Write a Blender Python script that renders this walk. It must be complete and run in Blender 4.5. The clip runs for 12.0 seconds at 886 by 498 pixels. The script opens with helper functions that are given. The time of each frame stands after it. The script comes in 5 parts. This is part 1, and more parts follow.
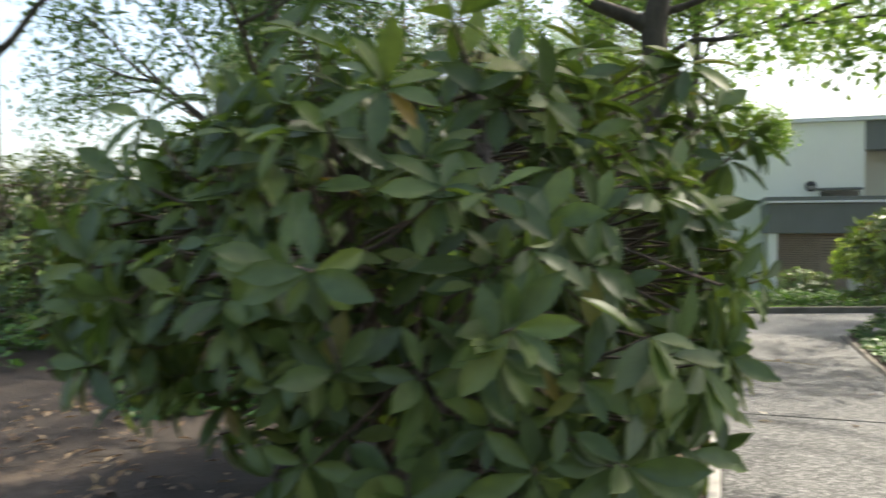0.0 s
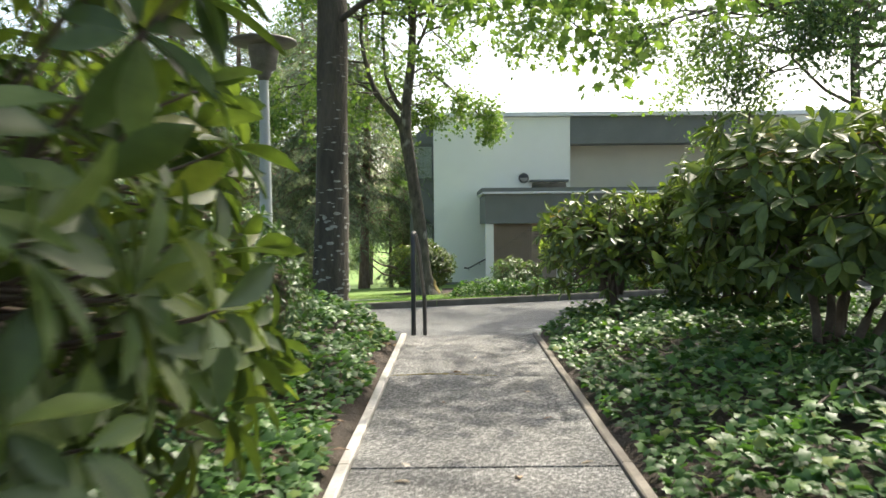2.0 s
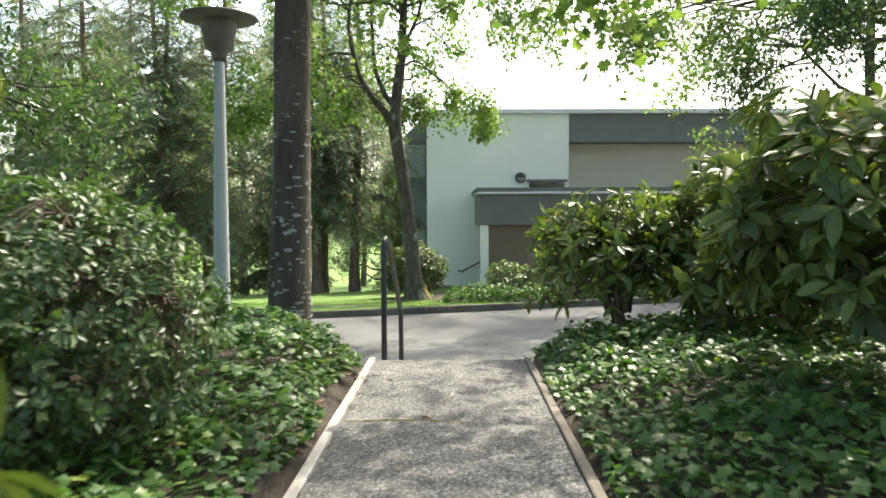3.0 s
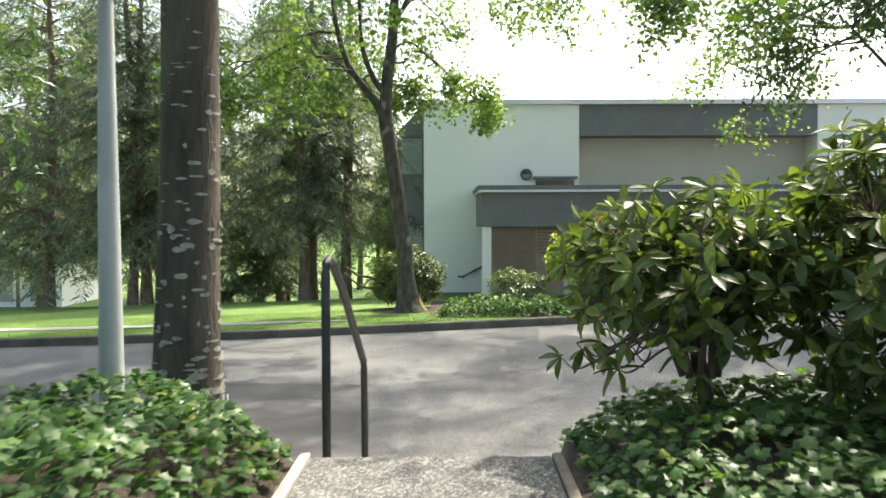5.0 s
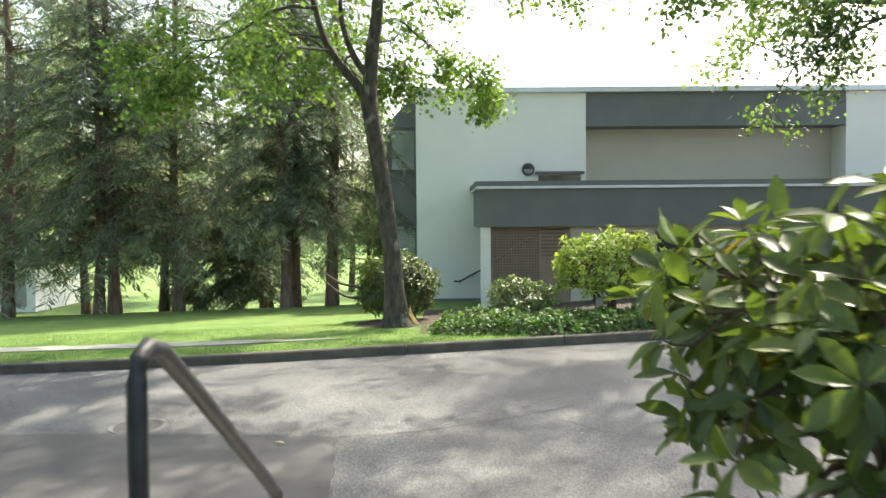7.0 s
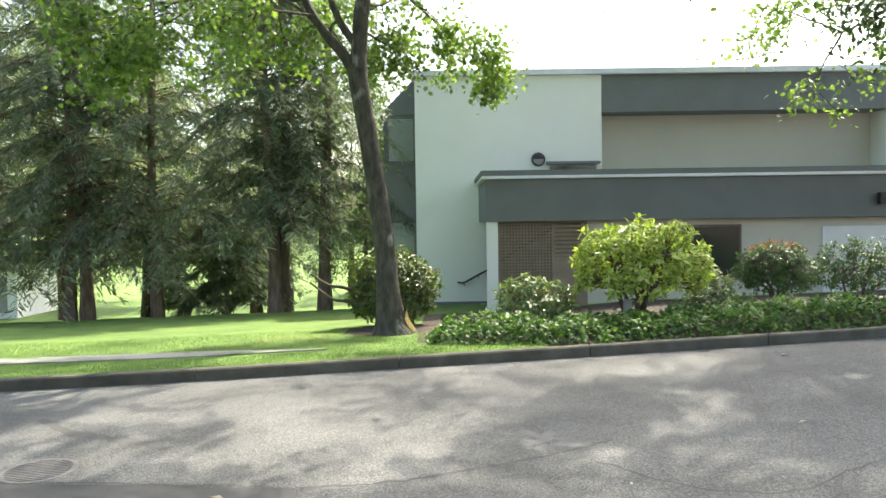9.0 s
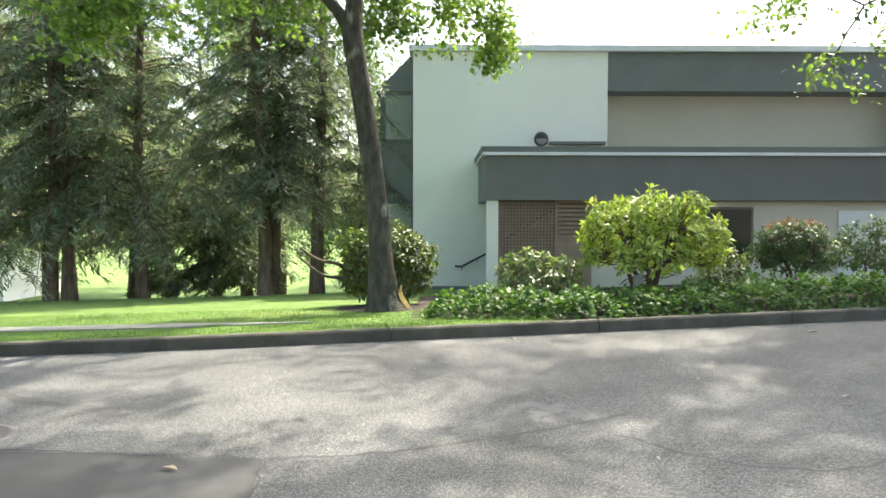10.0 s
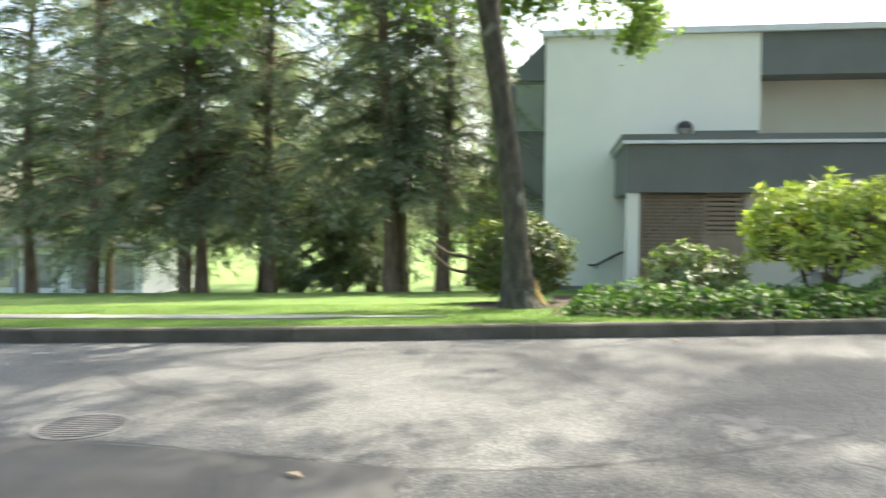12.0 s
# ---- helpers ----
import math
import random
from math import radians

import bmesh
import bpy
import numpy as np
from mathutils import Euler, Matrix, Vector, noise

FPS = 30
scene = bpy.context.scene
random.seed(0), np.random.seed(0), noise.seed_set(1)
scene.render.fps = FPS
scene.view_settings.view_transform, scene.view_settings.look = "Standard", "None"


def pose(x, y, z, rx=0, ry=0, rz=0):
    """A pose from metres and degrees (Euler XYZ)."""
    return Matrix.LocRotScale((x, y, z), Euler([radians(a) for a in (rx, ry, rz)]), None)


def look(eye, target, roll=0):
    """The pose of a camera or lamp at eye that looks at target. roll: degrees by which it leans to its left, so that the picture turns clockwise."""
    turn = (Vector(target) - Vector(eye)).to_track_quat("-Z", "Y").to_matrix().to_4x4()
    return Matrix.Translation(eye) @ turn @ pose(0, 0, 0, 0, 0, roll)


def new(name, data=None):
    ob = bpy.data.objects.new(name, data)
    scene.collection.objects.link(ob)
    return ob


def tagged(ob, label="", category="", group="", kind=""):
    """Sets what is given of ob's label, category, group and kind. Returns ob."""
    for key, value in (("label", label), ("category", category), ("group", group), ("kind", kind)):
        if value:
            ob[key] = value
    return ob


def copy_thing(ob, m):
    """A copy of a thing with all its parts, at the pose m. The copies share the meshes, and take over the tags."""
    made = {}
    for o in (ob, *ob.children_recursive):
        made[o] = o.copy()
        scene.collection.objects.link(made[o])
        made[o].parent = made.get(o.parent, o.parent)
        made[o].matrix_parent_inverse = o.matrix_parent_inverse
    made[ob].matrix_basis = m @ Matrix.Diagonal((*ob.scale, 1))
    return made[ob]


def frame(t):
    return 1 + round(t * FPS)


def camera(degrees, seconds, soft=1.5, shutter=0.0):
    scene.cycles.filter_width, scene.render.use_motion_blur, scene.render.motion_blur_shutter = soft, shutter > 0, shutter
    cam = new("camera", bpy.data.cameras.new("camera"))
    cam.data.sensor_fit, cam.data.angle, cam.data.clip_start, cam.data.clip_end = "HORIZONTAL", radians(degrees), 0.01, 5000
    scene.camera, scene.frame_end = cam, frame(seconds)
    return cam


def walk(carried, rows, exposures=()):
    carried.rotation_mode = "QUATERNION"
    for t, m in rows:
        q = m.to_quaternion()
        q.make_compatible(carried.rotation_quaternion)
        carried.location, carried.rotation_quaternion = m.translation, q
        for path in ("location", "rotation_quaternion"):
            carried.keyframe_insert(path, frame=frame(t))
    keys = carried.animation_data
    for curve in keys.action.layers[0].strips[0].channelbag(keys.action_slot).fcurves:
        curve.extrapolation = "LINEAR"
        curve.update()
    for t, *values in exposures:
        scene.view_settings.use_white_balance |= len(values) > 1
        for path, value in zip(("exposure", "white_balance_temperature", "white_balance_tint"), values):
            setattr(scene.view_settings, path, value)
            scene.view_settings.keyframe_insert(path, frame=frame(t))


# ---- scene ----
cam = camera(58.9, 12.0, 1.5, 0.5)
PATH = [
    (0, (-0.159, -0.471, 1.159), (-0.785, 1.428, 1.119), -0.0),
    (0.5, (-0.054, -0.149, 1.169), (-0.392, 1.822, 1.124), -0.1),
    (1, (0.037, 0.295, 1.142), (-0.097, 2.29, 1.092), -0.4),
    (1.5, (0.188, 0.77, 1.133), (0.17, 2.769, 1.074), -0.8),
    (2, (0.381, 1.306, 1.123), (0.393, 3.305, 1.062), -0.5),
    (2.5, (0.48, 1.919, 1.151), (0.492, 3.918, 1.089), -0.8),
    (3, (0.579, 2.54, 1.162), (0.596, 4.539, 1.101), -0.2),
    (3.2, (0.593, 2.802, 1.154), (0.613, 4.8, 1.091), -0.1),
    (4.8, (0.701, 4.905, 1.214), (0.72, 6.904, 1.154), -0.2),
    (5, (0.737, 5.136, 1.237), (0.748, 7.135, 1.174), -0.2),
    (5.5, (0.807, 5.701, 1.275), (0.831, 7.7, 1.216), 0.0),
    (6, (0.851, 6.312, 1.302), (0.866, 8.311, 1.237), -0.4),
    (6.5, (0.875, 6.937, 1.311), (0.897, 8.936, 1.244), 0.1),
    (7, (0.84, 7.541, 1.349), (0.858, 9.54, 1.277), -0.5),
    (7.2, (0.832, 7.862, 1.304), (0.851, 9.861, 1.235), 0.2),
    (8.8, (0.908, 9.633, 1.157), (0.931, 11.632, 1.102), -0.4),
    (9, (0.92, 9.81, 1.102), (0.927, 11.809, 1.04), -0.8),
    (9.5, (0.937, 10.287, 0.877), (0.958, 12.286, 0.815), -0.2),
    (10, (0.919, 10.731, 0.616), (0.933, 12.73, 0.549), 0.1),
    (10.5, (0.881, 11.19, 0.402), (0.899, 13.188, 0.334), -0.3),
    (11, (0.85, 11.578, 0.303), (0.875, 13.577, 0.231), 0.6),
    (11.5, (0.7, 11.751, 0.334), (0.683, 13.75, 0.267), 0.0),
    (12, (0.578, 11.731, 0.376), (0.291, 13.709, 0.318), 0.5),
]
walk(cam, [(t, look(eye, target, roll)) for t, eye, target, roll in PATH], [(0, 1.55, 6900, 8), (1.5, 1.6, 6900, 8), (3, 1.78, 6900, 8), (5.5, 1.83, 6900, 8), (7, 1.9, 6900, 8), (9.5, 2.02, 6900, 8), (12, 2.08, 6900, 8)])

# ---- world, sun ----
SUN_AZ, SUN_EL = 38.0, 52.0      # degrees to the right of +y, and above the horizon
world = bpy.data.worlds.new("sky")
scene.world = world
world.use_nodes = True
wt = world.node_tree
sky = wt.nodes.new("ShaderNodeTexSky")
sky.sky_type, sky.sun_disc = "NISHITA", False
sky.sun_elevation, sky.sun_rotation = radians(SUN_EL), radians(SUN_AZ)
sky.air_density, sky.dust_density, sky.ozone_density = 1.0, 4.0, 0.6
wt.links.new(sky.outputs[0], wt.nodes["Background"].inputs[0])
wt.nodes["Background"].inputs[1].default_value = 0.15
sun = new("sun", bpy.data.lights.new("sun", "SUN"))
sun.data.energy, sun.data.angle, sun.data.color = 2.9, radians(0.9), (1.0, 0.95, 0.86)
a, e = radians(SUN_AZ), radians(SUN_EL)
sun.matrix_world = look((0, 0, 30), (-math.sin(a) * math.cos(e), -math.cos(a) * math.cos(e), 30 - math.sin(e)))


# ---- materials ----
def base_mat(name):
    m = bpy.data.materials.new(name)
    m.use_nodes = True
    return m, m.node_tree, m.node_tree.nodes["Principled BSDF"]


def surface(name, c1, c2, rough=0.8, scale=8.0, fine=60.0, bump=0.3, depth=0.01, metal=0.0, c3=None, spots=0.62, island=0.0, objrand=0.0, fine_mix=0.35, stretch=(1, 1, 1)):
    """Two colours over a broad noise, a fine grain, sparse stains of a third colour, and relief."""
    m, t, p = base_mat(name)
    L, N = t.links, t.nodes
    co = N.new("ShaderNodeTexCoord")
    mp = N.new("ShaderNodeMapping")
    mp.inputs["Scale"].default_value = stretch
    L.new(co.outputs["Object"], mp.inputs["Vector"])

    def noise_node(s, d):
        n = N.new("ShaderNodeTexNoise")
        n.inputs["Scale"].default_value, n.inputs["Detail"].default_value = s, d
        L.new(mp.outputs[0], n.inputs["Vector"])
        return n

    n1, n2 = noise_node(scale, 6), noise_node(fine, 4)
    mix = N.new("ShaderNodeMixRGB")
    ramp = N.new("ShaderNodeValToRGB")
    ramp.color_ramp.elements[0].position, ramp.color_ramp.elements[1].position = 0.35, 0.65
    L.new(n1.outputs[0], ramp.inputs[0])
    mix.inputs[1].default_value, mix.inputs[2].default_value = (*c1, 1), (*c2, 1)
    L.new(ramp.outputs[0], mix.inputs[0])
    grain = N.new("ShaderNodeMixRGB")
    grain.blend_type = "OVERLAY"
    grain.inputs[0].default_value = fine_mix
    L.new(mix.outputs[0], grain.inputs[1])
    L.new(n2.outputs[0], grain.inputs[2])
    out = grain
    if c3:
        n3 = noise_node(scale * 0.45, 8)
        r3 = N.new("ShaderNodeValToRGB")
        r3.color_ramp.elements[0].position, r3.color_ramp.elements[1].position = spots, spots + 0.08
        L.new(n3.outputs[0], r3.inputs[0])
        st = N.new("ShaderNodeMixRGB")
        st.inputs[2].default_value = (*c3, 1)
        L.new(r3.outputs[0], st.inputs[0])
        L.new(out.outputs[0], st.inputs[1])
        out = st
    if island or objrand:
        src = N.new("ShaderNodeObjectInfo") if objrand else N.new("ShaderNodeNewGeometry")
        hsv = N.new("ShaderNodeHueSaturation")
        mr = N.new("ShaderNodeMapRange")
        amount = objrand or island
        mr.inputs[3].default_value, mr.inputs[4].default_value = 1 - amount, 1 + amount
        L.new(src.outputs["Random" if objrand else "Random Per Island"], mr.inputs[0])
        L.new(mr.outputs[0], hsv.inputs["Value"])
        L.new(out.outputs[0], hsv.inputs["Color"])
        out = hsv
    L.new(out.outputs[0], p.inputs["Base Color"])
    p.inputs["Roughness"].default_value, p.inputs["Metallic"].default_value = rough, metal
    b = N.new("ShaderNodeBump")
    b.inputs["Strength"].default_value, b.inputs["Distance"].default_value = bump, depth
    L.new(n2.outputs[0], b.inputs["Height"])
    L.new(b.outputs[0], p.inputs["Normal"])
    return m


def leaf_mat(name, stops, rough=0.4, glow=0.45, by_object=False, spec=0.5, trans=(0.95, 1.08, 0.45)):
    """A leaf: glossy skin over a sheet that lets light through; each leaf has its own shade."""
    m, t, p = base_mat(name)
    L, N = t.links, t.nodes
    src = N.new("ShaderNodeObjectInfo") if by_object else N.new("ShaderNodeNewGeometry")
    ramp = N.new("ShaderNodeValToRGB")
    while len(ramp.color_ramp.elements) < len(stops):
        ramp.color_ramp.elements.new(0.5)
    for el, (pos, c) in zip(ramp.color_ramp.elements, stops):
        el.position, el.color = pos, (*c, 1)
    L.new(src.outputs["Random" if by_object else "Random Per Island"], ramp.inputs[0])
    co = N.new("ShaderNodeTexCoord")
    n = N.new("ShaderNodeTexNoise")
    n.inputs["Scale"].default_value = 35
    L.new(co.outputs["Object"], n.inputs["Vector"])
    g = N.new("ShaderNodeMixRGB")
    g.blend_type, g.inputs[0].default_value = "OVERLAY", 0.3
    L.new(ramp.outputs[0], g.inputs[1])
    L.new(n.outputs[0], g.inputs[2])
    L.new(g.outputs[0], p.inputs["Base Color"])
    p.inputs["Roughness"].default_value = rough
    p.inputs["Specular IOR Level"].default_value = spec
    tr = N.new("ShaderNodeBsdfTranslucent")
    tc = N.new("ShaderNodeMixRGB")
    tc.blend_type, tc.inputs[0].default_value, tc.inputs[2].default_value = "MULTIPLY", 1.0, (trans[0] * 1.35, trans[1] * 1.35, trans[2] * 1.35, 1)
    L.new(g.outputs[0], tc.inputs[1])
    L.new(tc.outputs[0], tr.inputs[0])
    mx = N.new("ShaderNodeMixShader")
    mx.inputs[0].default_value = glow
    L.new(p.outputs[0], mx.inputs[1])
    L.new(tr.outputs[0], mx.inputs[2])
    L.new(mx.outputs[0], N["Material Output"].inputs[0])
    return m


RHODO = [(0.0, (0.058, 0.088, 0.03)), (0.5, (0.09, 0.132, 0.042)), (0.84, (0.145, 0.195, 0.055)), (0.99, (0.16, 0.19, 0.05)), (1.0, (0.26, 0.16, 0.04))]
M_RHODO = leaf_mat("rhododendron_leaf", RHODO, 0.42, 0.34, spec=0.42, trans=(1.0, 1.08, 0.36))
M_RHODO_OB = leaf_mat("rhododendron_leaf_single", RHODO, 0.42, 0.34, by_object=True, spec=0.42, trans=(1.0, 1.08, 0.36))
M_SMALL = leaf_mat("small_shrub_leaf", [(0, (0.043, 0.086, 0.03)), (0.6, (0.077, 0.138, 0.045)), (1, (0.13, 0.195, 0.07))], 0.42, 0.3)
M_IVY = leaf_mat("ivy_leaf", [(0, (0.036, 0.085, 0.027)), (0.5, (0.066, 0.14, 0.04)), (0.93, (0.12, 0.22, 0.06)), (1, (0.22, 0.26, 0.07))], 0.42, 0.34, spec=0.32)
# Paler copy of the ivy leaf, with the sun on the hedge in its colours.
M_HEDGE = leaf_mat("sunlit_hedge_ivy_leaf", [(0, (0.038, 0.088, 0.028)), (0.6, (0.08, 0.16, 0.042)), (1, (0.19, 0.29, 0.08))], 0.46, 0.4, spec=0.3)
M_YELLOW = leaf_mat("sunny_shrub_leaf", [(0, (0.17, 0.24, 0.05)), (0.5, (0.31, 0.39, 0.09)), (1, (0.54, 0.57, 0.22))], 0.35, 0.5)
M_PALE = leaf_mat("pale_shrub_leaf", [(0, (0.08, 0.14, 0.05)), (0.6, (0.16, 0.22, 0.09)), (1, (0.30, 0.34, 0.20))], 0.35, 0.35)
M_RED = leaf_mat("red_tip_leaf", [(0, (0.05, 0.10, 0.035)), (0.7, (0.09, 0.15, 0.05)), (1, (0.12, 0.18, 0.06))], 0.35, 0.35)
M_REDTIP = leaf_mat("red_shoot_leaf", [(0, (0.22, 0.11, 0.07)), (1, (0.34, 0.20, 0.13))], 0.35, 0.4, trans=(1, 0.6, 0.4))
M_OAK = leaf_mat("oak_leaf", [(0, (0.09, 0.155, 0.045)), (0.5, (0.145, 0.225, 0.06)), (1, (0.25, 0.32, 0.11))], 0.45, 0.45)
M_DARKTREE = leaf_mat("dark_evergreen_leaf", [(0, (0.03, 0.06, 0.025)), (1, (0.06, 0.11, 0.04))], 0.4, 0.25)
M_FAR = leaf_mat("far_leaf", [(0, (0.055, 0.1, 0.036)), (0.5, (0.09, 0.15, 0.05)), (1, (0.15, 0.21, 0.075))], 0.5, 0.45)
M_NEEDLE = leaf_mat("conifer_needles", [(0, (0.11, 0.148, 0.104)), (0.6, (0.178, 0.228, 0.15)), (1, (0.29, 0.33, 0.225))], 0.5, 0.5, trans=(0.95, 1.0, 0.65))
M_BARK = surface("grey_bark", (0.036, 0.031, 0.023), (0.08, 0.069, 0.051), 0.9, 7, 45, 0.9, 0.02, c3=(0.24, 0.235, 0.20), spots=0.64, stretch=(1, 1, 0.28))
M_BARK2 = surface("brown_bark", (0.046, 0.041, 0.03), (0.108, 0.096, 0.072), 0.9, 9, 45, 1.0, 0.03, c3=(0.26, 0.255, 0.21), spots=0.62, stretch=(1, 1, 0.4))
M_CBARK = surface("conifer_bark", (0.13, 0.085, 0.062), (0.25, 0.18, 0.14), 0.95, 8, 30, 1.0, 0.03, stretch=(1, 1, 0.25))
M_TWIG = surface("twig_bark", (0.085, 0.062, 0.045), (0.145, 0.108, 0.078), 0.85, 10, 60, 0.5, 0.004)
M_MOSS = surface("moss", (0.12, 0.10, 0.025), (0.22, 0.16, 0.04), 0.95, 20, 90, 1.0, 0.01)
M_LICHEN = surface("pale_lichen", (0.19, 0.19, 0.165), (0.31, 0.31, 0.27), 0.9, 30, 90, 0.6, 0.004)
M_SOIL = surface("soil_and_leaf_litter", (0.04, 0.03, 0.022), (0.07, 0.053, 0.039), 0.95, 3, 55, 1.0, 0.03, c3=(0.125, 0.09, 0.06), spots=0.6)
M_LAWN = surface("lawn", (0.105, 0.19, 0.036), (0.155, 0.25, 0.05), 0.9, 1.2, 70, 1.0, 0.03, c3=(0.18, 0.25, 0.06), spots=0.6)
M_GRASS = leaf_mat("grass_blade", [(0, (0.08, 0.165, 0.03)), (0.6, (0.14, 0.24, 0.045)), (1, (0.24, 0.31, 0.085))], 0.5, 0.45)
M_CONC = surface("worn_concrete", (0.27, 0.265, 0.25), (0.36, 0.35, 0.33), 0.85, 2.5, 70, 0.5, 0.004, c3=(0.2, 0.2, 0.18))
M_WALK = surface("mossy_walk_concrete", (0.24, 0.24, 0.205), (0.34, 0.335, 0.295), 0.9, 2.5, 60, 0.5, 0.004, c3=(0.13, 0.17, 0.08), spots=0.58)
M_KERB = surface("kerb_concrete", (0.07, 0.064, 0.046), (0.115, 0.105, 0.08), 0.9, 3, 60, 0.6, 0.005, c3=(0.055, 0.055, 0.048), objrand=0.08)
M_EDGE = surface("weathered_edging_board", (0.36, 0.34, 0.30), (0.48, 0.46, 0.42), 0.85, 4, 50, 0.5, 0.004, c3=(0.26, 0.23, 0.18))
M_EDGE2 = surface("brown_edging_board", (0.15, 0.128, 0.102), (0.23, 0.20, 0.165), 0.85, 4, 50, 0.5, 0.004, c3=(0.10, 0.085, 0.065))
M_WALL = surface("pale_green_stucco", (0.78, 0.79, 0.715), (0.81, 0.82, 0.75), 0.9, 0.8, 90, 0.35, 0.004, c3=(0.74, 0.755, 0.685), spots=0.64, fine_mix=0.12)
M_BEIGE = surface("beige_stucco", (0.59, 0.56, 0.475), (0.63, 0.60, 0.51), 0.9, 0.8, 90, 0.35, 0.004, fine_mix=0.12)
M_SLATE = surface("dark_slate_siding", (0.138, 0.15, 0.143), (0.158, 0.17, 0.163), 0.6, 1.5, 40, 0.2, 0.003, island=0.06, fine_mix=0.2)
M_FLASH = surface("pale_metal_flashing", (0.66, 0.68, 0.69), (0.74, 0.76, 0.77), 0.45, 2, 40, 0.1, 0.002, metal=0.3)
M_TAN = surface("brown_painted_lattice", (0.25, 0.195, 0.14), (0.30, 0.235, 0.172), 0.8, 4, 50, 0.3, 0.002)
M_DARKWOOD = surface("dark_wood", (0.13, 0.105, 0.08), (0.18, 0.145, 0.11), 0.8, 4, 50, 0.3, 0.002)
M_BLACK = surface("worn_black_paint", (0.018, 0.018, 0.02), (0.035, 0.035, 0.037), 0.42, 12, 80, 0.3, 0.002, c3=(0.09, 0.085, 0.08), spots=0.7)
M_POLE = surface("grey_painted_steel", (0.28, 0.31, 0.30), (0.33, 0.36, 0.35), 0.5, 3, 60, 0.1, 0.001, c3=(0.23, 0.25, 0.24), spots=0.66, fine_mix=0.12)
M_LAMPHEAD = surface("bronze_lamp_metal", (0.11, 0.105, 0.095), (0.17, 0.16, 0.145), 0.5, 5, 60, 0.3, 0.002, metal=0.4)
M_IRON = surface("cast_iron", (0.15, 0.145, 0.138), (0.21, 0.20, 0.19), 0.6, 8, 60, 0.6, 0.004, metal=0.4)
M_PATCH = surface("dark_asphalt_patch", (0.068, 0.067, 0.063), (0.095, 0.093, 0.088), 0.85, 2, 160, 0.6, 0.004)
M_SEAL = surface("crack_sealer", (0.055, 0.055, 0.053), (0.078, 0.077, 0.074), 0.75, 6, 80, 0.4, 0.003)
M_PALEPATCH = surface("pale_spill", (0.13, 0.128, 0.125), (0.175, 0.172, 0.168), 0.8, 6, 80, 0.4, 0.003)
M_DEAD = leaf_mat("dead_leaf", [(0, (0.26, 0.17, 0.10)), (0.5, (0.42, 0.33, 0.22)), (1, (0.58, 0.53, 0.44))], 0.7, 0.2, by_object=True, trans=(1, 0.8, 0.5))
M_LITTER = leaf_mat("leaf_litter_leaf", [(0, (0.14, 0.09, 0.055)), (0.7, (0.24, 0.16, 0.09)), (1, (0.42, 0.32, 0.2))], 0.75, 0.15, trans=(1, 0.8, 0.5))
M_WHITE = surface("white_paint", (0.74, 0.75, 0.76), (0.8, 0.8, 0.8), 0.7, 2, 40, 0.1, 0.002, fine_mix=0.1)
M_BLIND = surface("pale_blind", (0.55, 0.58, 0.54), (0.62, 0.65, 0.6), 0.6, 4, 40, 0.1, 0.001)
M_SHINGLE = surface("shed_roofing", (0.17, 0.165, 0.16), (0.25, 0.24, 0.235), 0.85, 4, 50, 0.6, 0.006)


def aggregate(name, c1, c2, c3, stone, relief, rough=0.8):
    """Small stones in a grey binder, with broad worn and damp areas."""
    m, t, p = base_mat(name)
    L, N = t.links, t.nodes
    co = N.new("ShaderNodeTexCoord")
    v = N.new("ShaderNodeTexVoronoi")
    v.inputs["Scale"].default_value = stone
    n = N.new("ShaderNodeTexNoise")
    n.inputs["Scale"].default_value, n.inputs["Detail"].default_value = 0.9, 8
    for q in (v, n):
        L.new(co.outputs["Object"], q.inputs["Vector"])
    ramp = N.new("ShaderNodeValToRGB")
    ramp.color_ramp.elements.new(0.5)
    for el, (pos, c) in zip(ramp.color_ramp.elements, [(0.1, c1), (0.55, c2), (1.0, c3)]):
        el.position, el.color = pos, (*c, 1)
    sep = N.new("ShaderNodeSeparateColor")
    L.new(v.outputs["Color"], sep.inputs[0])
    L.new(sep.outputs[0], ramp.inputs[0])
    ov = N.new("ShaderNodeMixRGB")
    ov.blend_type, ov.inputs[0].default_value = "OVERLAY", 0.55
    L.new(ramp.outputs[0], ov.inputs[1])
    L.new(n.outputs[0], ov.inputs[2])
    L.new(ov.outputs[0], p.inputs["Base Color"])
    p.inputs["Roughness"].default_value = rough
    b = N.new("ShaderNodeBump")
    b.inputs["Strength"].default_value, b.inputs["Distance"].default_value = 0.8, relief
    b.invert = True
    L.new(v.outputs["Distance"], b.inputs["Height"])
    L.new(b.outputs[0], p.inputs["Normal"])
    return m


M_ASPHALT = aggregate("old_asphalt", (0.058, 0.059, 0.055), (0.096, 0.097, 0.091), (0.26, 0.26, 0.246), 130, 0.005)
M_AGG = aggregate("exposed_aggregate", (0.058, 0.057, 0.053), (0.106, 0.104, 0.098), (0.30, 0.295, 0.28), 85, 0.008)


def glass(name, tint=(0.10, 0.12, 0.11)):
    m, t, p = base_mat(name)
    p.inputs["Base Color"].default_value = (*tint, 1)
    p.inputs["Roughness"].default_value = 0.05
    p.inputs["Specular IOR Level"].default_value = 0.8
    p.inputs["Transmission Weight"].default_value = 0.75
    return m


